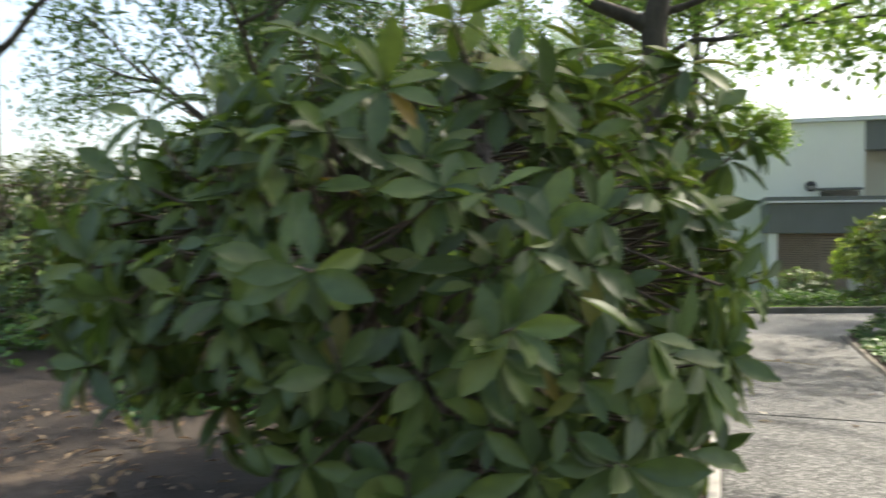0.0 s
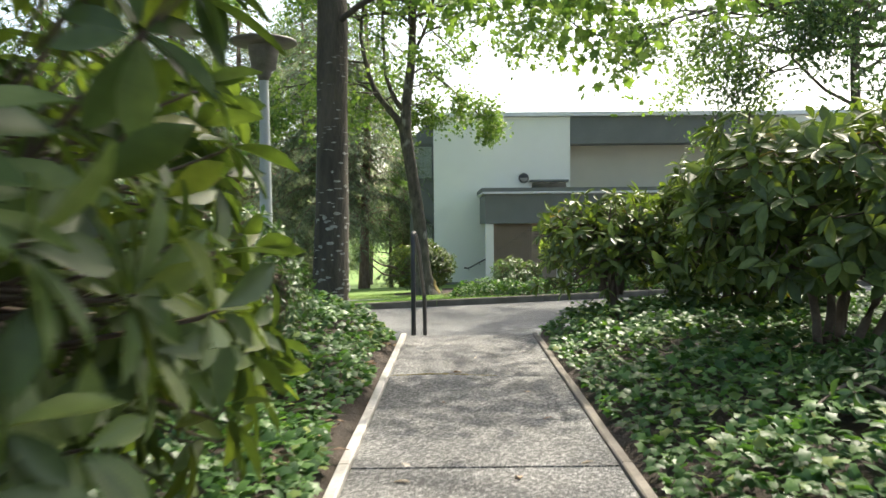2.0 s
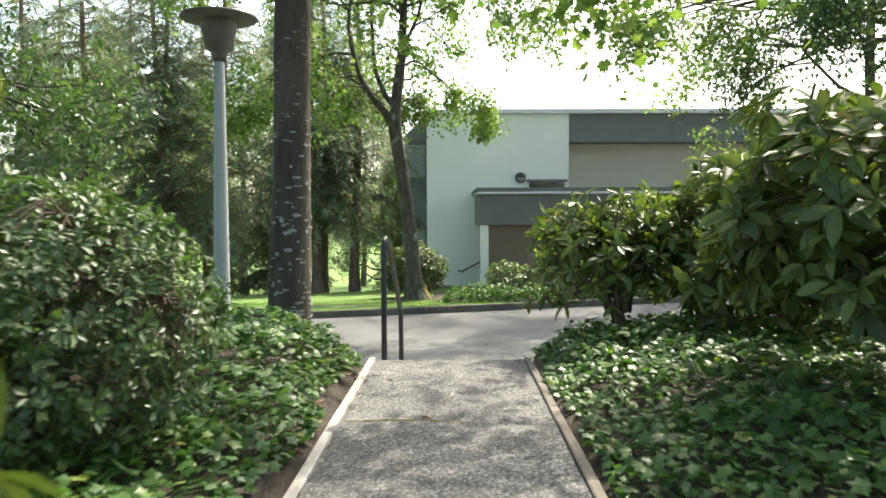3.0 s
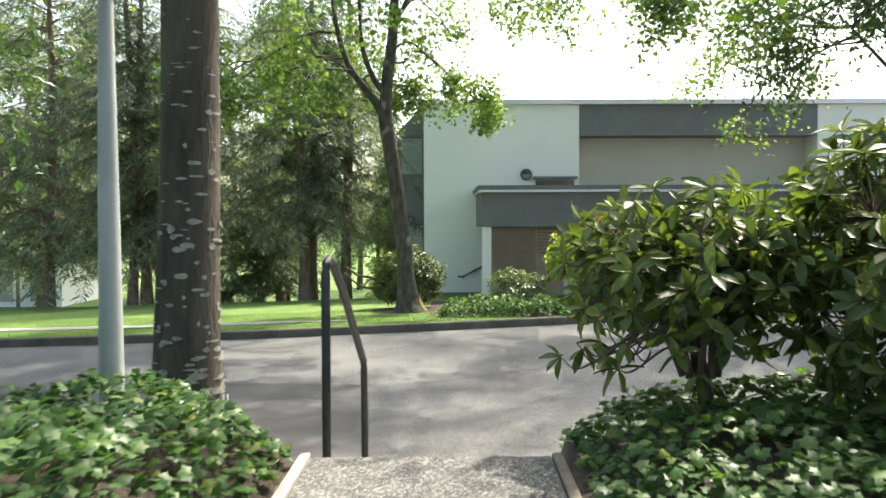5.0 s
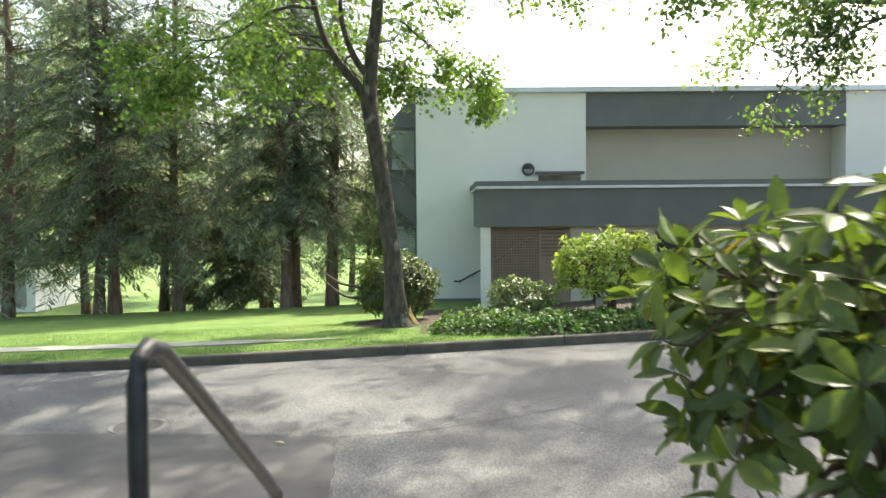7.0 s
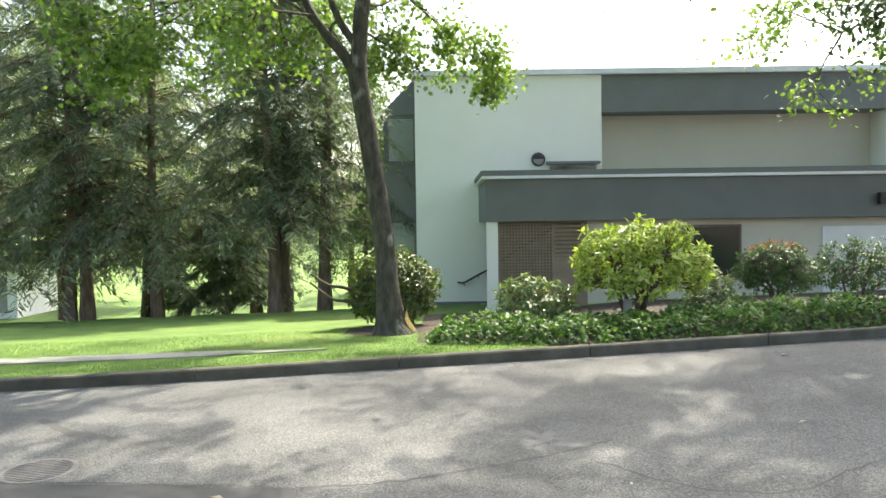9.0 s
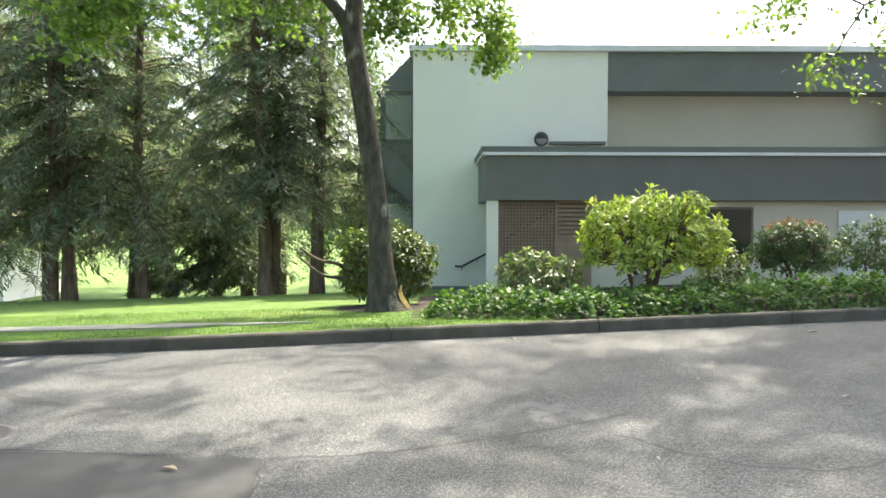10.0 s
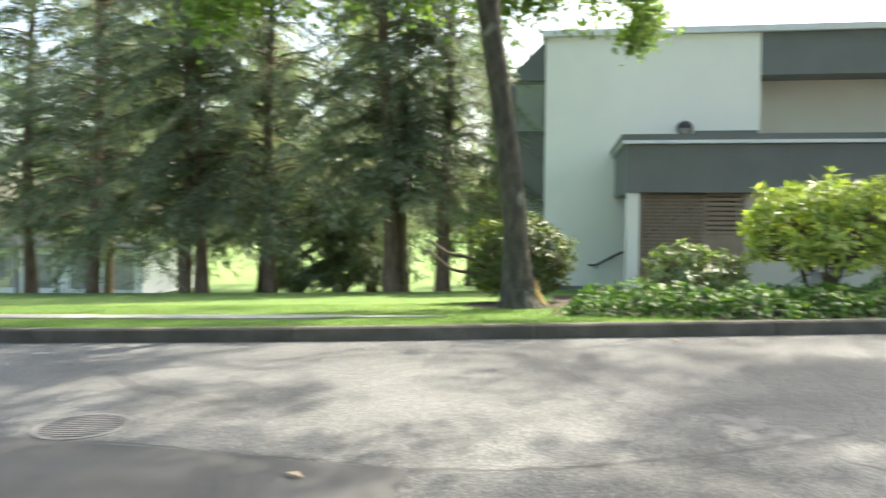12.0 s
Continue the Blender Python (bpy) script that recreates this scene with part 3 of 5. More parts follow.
# bay on the side wall
bay = part("bay", box_bm(-0.78, 0.215, FY + 0.9, FY + 3.2, -1.6, 4.48), M_SLATE, house, "dark slate bay with stacked windows")
bm = bmesh.new()
vs = [bm.verts.new(p) for p in [(-0.9, FY + 0.82, 4.48), (0.215, FY + 0.82, 4.48), (0.215, FY + 0.82, 5.62), (-0.9, FY + 3.3, 4.48), (0.215, FY + 3.3, 4.48), (0.215, FY + 3.3, 5.62)]]
for f_ in [(0, 1, 2), (5, 4, 3), (0, 2, 5, 3), (1, 4, 5, 2), (0, 3, 4, 1)]:
    bm.faces.new([vs[q] for q in f_])
part("bay_roof", bm, M_SLATE, house, "steep dark slate bay roof")


def window(x0, x1, y, z0, z1, pane_mat, frame_mat, blinds=True, label="window", bars=0):
    V, F = boxes_np([(x0 - 0.06, x1 + 0.06, y - 0.035, y - 0.002, z1, z1 + 0.06), (x0 - 0.06, x1 + 0.06, y - 0.045, y - 0.002, z0 - 0.06, z0),
                     (x0 - 0.06, x0, y - 0.035, y - 0.002, z0, z1), (x1, x1 + 0.06, y - 0.035, y - 0.002, z0, z1)]
                    + [(x0 + (x1 - x0) * (q + 1) / (bars + 1) - 0.02, x0 + (x1 - x0) * (q + 1) / (bars + 1) + 0.02, y - 0.034, y - 0.002, z0, z1) for q in range(bars)])
    win = part_np("window", V, F, frame_mat, house, label)
    if blinds:
        n = max(4, int((z1 - z0) / 0.055))
        Vb, Fb = boxes_np([(x0, x1, y - 0.012, y - 0.008, z0 + (z1 - z0) * k / n, z0 + (z1 - z0) * (k + 0.8) / n) for k in range(n)])
        part_np("blind", Vb, Fb, M_BLIND, win)
    g_ = part("pane", box_bm(x0, x1, y - 0.022, y - 0.018, z0, z1), pane_mat, win)
    g_.visible_shadow = False
    return win


window(-0.62, 0.14, FY + 0.9, 3.08, 4.38, M_GLASS, M_SLATE, True, "bay window with closed pale blinds")
window(-0.62, 0.14, FY + 0.9, -0.1, 1.18, M_GLASS, M_SLATE, True, "lower bay window with closed pale blinds")
part("slot_window", box_bm(4.2, 5.58, FY - 0.05, FY - 0.004, 2.60, 2.80), M_DARKGLASS, house, "narrow dark high window")
part("slot_window_hood", box_bm(4.1, 5.68, FY - 0.22, FY - 0.004, 2.84, 2.92, 0.008), M_SLATE, house)

# round bulkhead lamp on the wall
bulk = empty("wall_lamp", (3.87, FY, 3.0), "round bulkhead wall lamp with a dark hood", "wall lamp")
bm = bmesh.new()
bmesh.ops.create_cone(bm, cap_ends=True, segments=32, radius1=0.21, radius2=0.19, depth=0.1, matrix=Matrix.Rotation(radians(90), 4, "X"))
part("rim", bm, M_BLACK, bulk, "black rim").location = (0, -0.052, 0)
bm = bmesh.new()
bmesh.ops.create_uvsphere(bm, u_segments=24, v_segments=12, radius=0.165)
for v in bm.verts:
    v.co.y = v.co.y * 0.45
lens_ob = part("lens", bm, M_CONC, bulk, "frosted glass lens", True)
lens_ob.location = (0, -0.09, 0)
bm = bmesh.new()
bmesh.ops.create_uvsphere(bm, u_segments=24, v_segments=12, radius=0.19)
bmesh.ops.delete(bm, geom=[v for v in bm.verts if v.co.z < -0.005], context="VERTS")
for v in bm.verts:
    v.co.y *= 0.6
part("hood", bm, M_BLACK, bulk, "black half hood", True).location = (0, -0.09, 0)

# porch roof and what stands under it
PY = 29.5
part("porch_roof", box_bm(2.08, 34, PY + 0.03, FY - 0.01, 1.16, 2.22), M_SLATE, house, "flat porch roof with a deep dark slate fascia")
siding(2.08, 34, PY + 0.03, 1.16, 2.22, 9, house, "fascia_board")
part("porch_flashing", box_bm(1.98, 34.1, PY - 0.08, FY - 0.02, 2.224, 2.30, 0.01), M_FLASH, house, "pale metal flashing along the porch edge")
part("porch_coping", box_bm(1.96, 34.1, PY - 0.02, FY - 0.02, 2.305, 2.44, 0.008), M_SLATE, house)
part("column", box_bm(2.1, 2.38, PY + 0.08, PY + 0.36, -1.3, 1.155, 0.008), M_WALL, house, "pale square porch column")
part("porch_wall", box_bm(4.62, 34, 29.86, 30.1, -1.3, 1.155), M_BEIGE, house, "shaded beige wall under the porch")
part("porch_floor", box_bm(2.1, 34, PY, FY, -1.5, -1.26), M_CONC, house)
part("white_panel", box_bm(10.7, 14.2, 29.8, 29.856, -1.25, 0.93), M_WHITE, house, "white panel under the porch")
window(5.95, 6.85, 29.856, -0.3, 0.93, M_DARKGLASS, M_DARKWOOD, False, "dark window under the porch")
window(7.15, 8.56, 29.856, -0.3, 0.95, M_DARKGLASS, M_DARKWOOD, False, "dark window under the porch")
lat = empty("lattice_screen", (2.4, 29.75, -1.26), "brown wooden lattice screen beneath the porch fascia", "lattice screen")
LX0, LX1, LX2, LZ0, LZ1 = 2.4, 3.8, 4.6, -1.25, 1.15
V, F = boxes_np([(x, x + 0.038, 0.02, 0.03, LZ0, LZ1) for x in np.arange(LX0, LX1 - 0.03, 0.08)] + [(LX0, LX1, 0.032, 0.042, z, z + 0.038) for z in np.arange(LZ0, LZ1 - 0.03, 0.08)])
tagged(part_np("lattice", V - [2.4, 0, -1.26], F, M_TAN, lat), kind="stuff")
V, F = boxes_np([(LX1 + 0.042, LX2, 0.02, 0.035, z, z + 0.075) for z in np.arange(0.25, 1.12, 0.105)])
part_np("louvre", V - [2.4, 0, -1.26], F, M_TAN, lat, "horizontal brown louvre slats")
for x0, x1, z0, z1 in [(LX0, LX0 + 0.06, LZ0, LZ1), (LX1 - 0.03, LX1 + 0.04, LZ0, LZ1), (LX1 + 0.042, LX2, 0.17, 0.24), (LX1 + 0.042, LX2, -1.25, 0.168), (LX2 + 0.002, LX2 + 0.06, LZ0, LZ1)]:
    part("frame_board", box_bm(x0 - 2.4, x1 - 2.4, 0.0, 0.018, z0 + 1.26, z1 + 1.26), M_TAN, lat)
# Added dark sheet; its colour stands in for shade seen through the lattice.
part("backing", box_bm(0.0, 2.2, 0.5, 0.52, 0.0, 2.4), M_DARKWOOD, lat, "dark sheet added behind the lattice to darken its gaps")
stair_rail = Tubes().add([(2.45, 29.86, 0.15), (3.8, 29.86, 1.0)], [0.05, 0.05], 6)
st = tagged(stair_rail.make("stair_handrail", M_BLACK), "dark sloping stair handrail behind the lattice", "handrail")

wall_rail = Tubes().add(curve_pts([(1.42, FY - 0.1, -0.62), (1.62, FY - 0.12, -0.62), (2.0, FY - 0.12, -0.42), (2.32, FY - 0.12, -0.26)], 5), [0.028] * 16, 8)
for x, z in ((1.62, -0.62), (2.05, -0.39)):
    wall_rail.add([(x, FY - 0.12, z), (x, FY - 0.12, z - 0.09), (x, FY, z - 0.1)], [0.012] * 3, 6)
tagged(wall_rail.make("wall_handrail", M_BLACK), "dark handrail bracketed to the pale stucco wall", "handrail")

lantern = empty("porch_lantern", (11.97, PY, 1.62), "black lantern on the porch fascia", "wall lamp")
part("lantern_body", box_bm(-0.09, 0.09, -0.2, -0.03, -0.16, 0.14, 0.02), M_BLACK, lantern)
part("lantern_mount", box_bm(-0.05, 0.05, -0.03, 0.0, -0.08, 0.08), M_BLACK, lantern)


# ---- street furniture ----
rail = empty("handrail", (0.118, 9.42, -0.19), "bent black steel pipe handrail beside the steps", "handrail")
tb = Tubes()
line = [(0, 0, 0), (0, 0, 0.6), (0, 0, 1.16), (0.004, 0.012, 1.21), (0.012, 0.05, 1.235), (0.022, 0.11, 1.215), (0.05, 0.33, 1.05), (0.085, 1.08, 0.54), (0.092, 1.15, 0.48), (0.095, 1.17, 0.42), (0.097, 1.17, 0.0), (0.097, 1.17, -0.57)]
tb.add(line, [0.025] * len(line), 12)
tb.make("pipe", M_BLACK, rail)
for x, y, z in ((0, 0, 0), (0.097, 1.17, -0.57)):
    bm = bmesh.new()
    bmesh.ops.create_cone(bm, cap_ends=True, segments=20, radius1=0.055, radius2=0.045, depth=0.02)
    part("flange", bm, M_BLACK, rail).location = (x, y, z + 0.01)

lamp = empty("street_lamp", (-1.76, 11.1, -0.53), "grey steel street lamp with a dark saucer-shaped head", "street lamp")
Tubes().add([(0, 0, -0.1), (0, 0, 0.6), (0, 0, 2.0), (0, 0, 3.5)], [0.095, 0.092, 0.076, 0.055], 20).make("pole", M_POLE, lamp)


def lathe(profile, seg=40):
    bm = bmesh.new()
    ringsv = [[bm.verts.new((r * math.cos(2 * math.pi * k / seg), r * math.sin(2 * math.pi * k / seg), z)) for k in range(seg)] for r, z in profile]
    for ra, rb in zip(ringsv, ringsv[1:]):
        for k in range(seg):
            bm.faces.new([ra[k], ra[(k + 1) % seg], rb[(k + 1) % seg], rb[k]])
    bm.faces.new(ringsv[0][::-1]), bm.faces.new(ringsv[-1])
    return bm


head = part("lamp_head", lathe([(0.06, 3.46), (0.075, 3.5), (0.09, 3.53), (0.085, 3.56), (0.15, 3.60), (0.17, 3.75), (0.18, 3.77), (0.19, 3.88), (0.2, 3.90)]), M_LAMPHEAD, lamp, "stepped dark bronze lamp bowl", True)
part("cap", lathe([(0.19, 3.88), (0.40, 3.915), (0.415, 3.93), (0.41, 3.945), (0.25, 3.99), (0.06, 4.01)]), M_LAMPHEAD, head, "wide dark saucer cap", True)

mh = empty("manhole_cover", (-2.7, 16.78, float(road_z(-2.7, 16.78))), "round ribbed cast-iron drain cover in the road", "manhole cover")
mh.rotation_euler = (0.028, -0.02, 0.2)
part("ring", lathe([(0.33, -0.02), (0.33, 0.007), (0.285, 0.008), (0.284, -0.02)], 40), M_IRON, mh)
V, F = boxes_np([(-math.sqrt(max(0.01, 0.27 ** 2 - y * y)), math.sqrt(max(0.01, 0.27 ** 2 - y * y)), y - 0.014, y + 0.014, -0.01, 0.009) for y in np.arange(-0.24, 0.25, 0.048)])
part_np("rib", V, F, M_IRON, mh)
part("plate", lathe([(0.01, -0.02), (0.28, -0.018), (0.282, 0.002), (0.01, 0.003)], 40), M_IRON, mh)

# low shed seen between the trunks
shed = empty("shed", (-24, 50, -3.4), "low white shed with a shallow grey roof beyond the trees", "shed")
part("wall", box_bm(-7, 3.2, 0, 6, -0.4, 2.4), M_WHITE, shed)
bm = bmesh.new()
vs = [bm.verts.new(p) for p in [(-7.6, -0.7, 2.45), (3.7, -0.7, 2.45), (3.7, 3, 3.0), (-7.6, 3, 3.0), (-7.6, 6.7, 2.45), (3.7, 6.7, 2.45), (-7.6, -0.7, 2.6), (3.7, -0.7, 2.6), (3.7, 3, 3.15), (-7.6, 3, 3.15), (-7.6, 6.7, 2.6), (3.7, 6.7, 2.6)]]
for f_ in [(0, 1, 2, 3), (3, 2, 5, 4), (9, 8, 7, 6), (10, 11, 8, 9), (6, 7, 1, 0), (4, 5, 11, 10), (0, 3, 9, 6), (3, 4, 10, 9), (7, 8, 2, 1), (8, 11, 5, 2)]:
    bm.faces.new([vs[q] for q in f_])
part("roof", bm, M_SHINGLE, shed)
for x in (-5.5, -3.2, -0.9, 1.4):
    part("panel", box_bm(x, x + 1.3, -0.04, -0.004, 0.3, 2.1), M_CONC, shed, "grey panel")
    part("post", box_bm(x - 0.5, x - 0.36, -0.6, -0.46, -0.4, 2.45), M_DARKWOOD, shed)


# ---- shrubs ----
def rhododendron(label, centre, radii, base, n, leaf, seed, leaf_m=M_RHODO, per=8, low=-0.75, singles=None, stems=7, cat="rhododendron", group="rhododendrons", template=T_RHODO, single_m=M_RHODO_OB, inner=0.3, stem_r=0.03, spread=1.0, boxy=2.0, trunk=0.0, full=0.86, lift=0.0):
    """A shrub of crooked stems with whorls of drooping leaves at the twig ends."""
    r = np.random.RandomState(seed)
    top = empty("rhododendron" if cat == "rhododendron" else cat.replace(" ", "_"), base, label, cat, group)
    c, R, B = np.array(centre, float), np.array(radii, float), np.array(base, float)
    q = unit(r.normal(size=(n * 3, 3)))
    q = q[q[:, 2] > low][:n]
    k = np.array([full + (0.95 - full) * 3 * lump(p, 2.1, seed * 1.7) + 0.2 * lump(p, 4.7, seed) for p in q]) * np.where(r.rand(len(q)) < inner, r.uniform(0.45, 0.9, len(q)), r.uniform(0.92, 1.06, len(q)))
    power = np.where(q[:, :1] > 0, boxy, 2.0)
    q = q / (np.abs(q) ** power).sum(1, keepdims=True) ** (1 / power)
    tips = c + q * R * k[:, None]
    tips = tips[tips[:, 2] > B[2] + 0.1 + lift * np.clip((c[0] - tips[:, 0]) / 0.7, 0, 1)]
    axis = unit((tips - c) / R + [0, 0, 0.55] + r.normal(0, 0.28, tips.shape))
    # stems
    hubs = []
    if trunk:
        P = curve_pts([B - [0, 0, 0.1], B + [0.02, 0.02, trunk * 0.5], B + [0.0, 0.06, trunk]], 4)
        Tubes().add(P, np.linspace(stem_r * 2.1, stem_r * 1.5, len(P)), 10, 0.08).make("trunk", M_TWIG, top)
        F0 = B + [0, 0.06, trunk]
    else:
        F0 = B
    for s in range(stems):
        az = 2 * np.pi * (s + r.rand() * 0.7) / stems
        out = np.array([np.cos(az), np.sin(az), 0])
        end = c + R * out * r.uniform(0.35, 0.6) * spread + [0, 0, R[2] * r.uniform(0.0, 0.5)]
        tube = Tubes()
        m1 = F0 + (end - F0) * 0.35 + np.array([0, 0, 0.06 if trunk else 0.12]) + r.normal(0, 0.06, 3)
        m2 = F0 + (end - F0) * 0.7 + r.normal(0, 0.07, 3)
        P = curve_pts([F0 + out * 0.09 - [0, 0, 0.05 if trunk else 0.08], m1, m2, end], 4)
        tube.add(P, np.linspace(stem_r, stem_r * 0.4, len(P)), 6, 0.1)
        hubs += list(P[4:])
        for _ in range(3):
            st_ = P[r.randint(5, len(P))]
            e2 = c + (st_ - c) * 1.2 + r.normal(0, 0.25, 3) * R
            P2 = curve_pts([st_, (st_ + e2) / 2 + r.normal(0, 0.05, 3), e2], 3)
            tube.add(P2, np.linspace(stem_r * 0.45, stem_r * 0.2, len(P2)), 5)
            hubs += list(P2[1:])
        tube.make("stem", M_TWIG, top)
    hubs = np.array(hubs)
    twig = Tubes()
    for p, ax in zip(tips, axis):
        h = hubs[np.argmin(((hubs - (p * 0.8 + c * 0.2)) ** 2).sum(1))]
        twig.add([h, (h + p) / 2 + r.normal(0, 0.03, 3) - [0, 0, 0.03], p - ax * 0.02, p + ax * leaf * 0.12], [0.06 * leaf, 0.045 * leaf, 0.03 * leaf, 0.022 * leaf], 3)
    tagged(twig.make("twigwork", M_TWIG, top), kind="stuff")
    # leaves
    m = len(tips)
    az = (np.arange(per)[None] / per + r.rand(m, 1) + r.normal(0, 0.05, (m, per))) * 2 * np.pi
    tilt = np.radians(r.uniform(35, 118, (m, per)))
    side = unit(np.cross(axis, [0.3, 0.2, 1.0]))
    up2 = np.cross(side, axis)
    rad = np.cos(az)[..., None] * side[:, None] + np.sin(az)[..., None] * up2[:, None]
    d = axis[:, None] * np.cos(tilt)[..., None] + rad * np.sin(tilt)[..., None] - [0, 0, 0.22]
    d = d + r.normal(0, 0.2, d.shape)
    nn = axis[:, None] + r.normal(0, 0.22, d.shape) + [0, 0, 0.25] - 0.3 * rad
    pos = tips[:, None] + axis[:, None] * (leaf * 0.12 * r.rand(m, per, 1)) + 0.012 * unit(d)
    size = leaf * r.uniform(0.6, 1.12, (m, per))
    pos, d, nn, size = pos.reshape(-1, 3), d.reshape(-1, 3), nn.reshape(-1, 3), size.ravel()
    keep = np.ones(len(pos), bool)
    if singles:
        x0, x1, y0, y1 = singles
        ids = np.where((pos[:, 0] > x0) & (pos[:, 0] < x1) & (pos[:, 1] > y0) & (pos[:, 1] < y1))[0][:300]
        keep[ids] = False
        shared = mesh_np("leaf", *template, single_m, True)
        Rm = leaf_frames(d, nn)
        for q_ in ids:
            lf = child(new("leaf", shared), top)
            mt = Matrix([[*(Rm[q_, a_] * size[q_]), pos[q_, a_] - B[a_]] for a_ in range(3)] + [[0, 0, 0, 1]])
            lf.matrix_basis = mt
    V, F = cloud(template, pos[keep], d[keep], nn[keep], size[keep])
    tagged(part_np("foliage", V, F, leaf_m, top, "", True), kind="stuff")
    for o in top.children:
        if o.name.split(".")[0] in ("stem", "twigwork", "foliage", "trunk"):
            o.location = [-v for v in base]
    return top


rhododendron("large glossy green rhododendron with drooping leaves beside the footpath", (-1.25, 2.6, 1.02), (1.2, 1.48, 0.79), (-1.2, 2.5, 0.02), 860, 0.15, 11, boxy=3.4, full=0.94, inner=0.2, lift=0.45, singles=(-0.75, 0.1, 1.0, 3.9), stems=14, low=-0.88, stem_r=0.03)
rhododendron("large dark green rhododendron on thick stems in the ivy", (3.35, 6.55, 1.22), (1.45, 1.4, 0.70), (3.0, 6.5, 0.1), 700, 0.165, 23, boxy=2.4, singles=(1.9, 2.75, 4.8, 7.6), stems=6, low=-0.72, stem_r=0.034)
small_rhodo = rhododendron("small tree-like rhododendron with bare crooked stems", (2.24, 9.75, 0.97), (0.98, 0.86, 0.52), (2.2, 9.45, 0.05), 280, 0.145, 31, per=7, trunk=0.38, singles=(1.4, 2.3, 8.9, 10.6), stems=9, low=-0.95, stem_r=0.024, inner=0.38, full=0.76)
rhododendron("dark green rhododendron behind the smaller one", (3.4, 9.05, 0.98), (0.98, 1.0, 0.82), (3.5, 9.1, 0.1), 420, 0.155, 37, stems=7, low=-0.8)
rhododendron("dense small-leaved green shrub beside the ivy", (-1.5, 6.2, 0.72), (1.08, 1.0, 0.72), (-1.5, 6.2, 0.05), 2700, 0.062, 41, M_SMALL, full=0.92, per=7, low=-0.95, cat="shrub", group="shrubs", template=T_SMALL, inner=0.25)
rhododendron("bright yellow-green shrub lit by the sun", (4.4, 23.55, 0.35), (1.3, 1.1, 0.78), (4.3, 23.5, -0.85), 640, 0.145, 47, M_YELLOW, per=7, low=-0.6, stems=14, template=T_LONG, cat="shrub", group="shrubs", inner=0.2)
rhododendron("low glossy pale green shrub by the porch", (2.6, 23.9, -0.35), (0.78, 0.6, 0.5), (2.6, 23.9, -0.95), 230, 0.13, 53, M_PALE, per=7, low=-0.7, cat="shrub", group="shrubs", template=T_LONG)
lawn_shrub = rhododendron("dark rounded shrub behind the leaning tree", (-0.12, 26.4, -0.2), (1.08, 0.85, 0.86), (-0.12, 26.4, -1.1), 620, 0.14, 59, M_RHODO, per=7, low=-0.9, cat="shrub", group="shrubs", template=T_LONG)
for pts in ([(-0.5, 26.4, -0.75), (-0.9, 26.3, -0.5), (-1.35, 26.2, -0.42), (-1.8, 26.1, -0.05)], [(-0.5, 26.4, -0.6), (-1.0, 26.2, -0.22), (-1.4, 26.1, -0.12), (-1.75, 26.0, 0.12)]):
    P = curve_pts(pts, 4)
    ob = Tubes().add(P, np.linspace(0.05, 0.018, len(P)), 7).make("bare_limb", M_TWIG, lawn_shrub, "bare curved limb")
    ob.location = (0.12, -26.4, 1.1)
rhododendron("small pale variegated shrub", (6.0, 24.7, -0.2), (0.5, 0.45, 0.45), (6.0, 24.7, -0.85), 160, 0.09, 61, M_PALE, per=7, cat="shrub", group="shrubs", template=T_LONG)
rhododendron("low dark green shrub", (5.9, 24.2, -0.5), (0.75, 0.45, 0.35), (5.9, 24.2, -0.85), 200, 0.09, 67, M_DARKTREE, per=7, cat="shrub", group="shrubs", template=T_LONG)
rhododendron("young bright green shrub rising from the ivy", (2.75, 5.0, 0.3), (0.75, 0.7, 0.3), (2.75, 5.0, 0.1), 120, 0.10, 63, M_SMALL, per=6, low=-0.3, cat="shrub", group="shrubs", template=T_RHODO)
red = rhododendron("rounded shrub with reddish young shoots on top", (7.45, 25.0, 0.12), (0.82, 0.7, 0.62), (7.45, 25.0, -0.8), 900, 0.078, 71, M_RED, per=7, low=-0.6, cat="shrub", group="shrubs", template=T_LONG)
rhododendron("open green shrub beside the red-tipped one", (9.2, 25.2, 0.1), (1.0, 0.8, 0.7), (9.2, 25.2, -0.8), 420, 0.09, 73, M_SMALL, per=7, low=-0.6, cat="shrub", group="shrubs", template=T_LONG, inner=0.35)
rhododendron("round green shrub beside the porch wall", (11.4, 25.6, 0.2), (1.1, 0.8, 0.8), (11.4, 25.6, -0.8), 420, 0.09, 79, M_SMALL, per=7, low=-0.6, cat="shrub", group="shrubs", template=T_LONG, inner=0.35)
r = np.random.RandomState(72)
q = unit(r.normal(size=(900, 3)))
q = q[q[:, 2] > 0.72]
V, F = cloud(T_LONG, np.array([7.45, 25.0, 0.14]) + q * [0.76, 0.64, 0.55] * r.uniform(0.86, 1.02, (len(q), 1)), q + r.normal(0, 0.5, q.shape), r.normal(size=q.shape) + [0, 0, 1], r.uniform(0.05, 0.09, len(q)))
ob = tagged(part_np("young_shoots", V, F, M_REDTIP, red, "reddish young leaves"), kind="stuff")
ob.location = (-7.45, -25.0, 0.8)


for x, y, rx, rz, sd in [(-4.6, 7.4, 1.3, 0.95, 83), (-6.6, 6.2, 1.5, 1.1, 85), (-3.6, 9.4, 1.0, 0.7, 87), (-8.8, 8.8, 1.7, 1.3, 89), (-6.0, 10.0, 1.4, 1.0, 91)]:
    rhododendron("broad dark green shrub in the shaded bed", (x, y, rz * 0.95), (rx, rx, rz), (x, y, 0.0), 420, 0.14, sd, M_RHODO, per=7, low=-0.9, cat="shrub", group="shrubs", template=T_LONG)

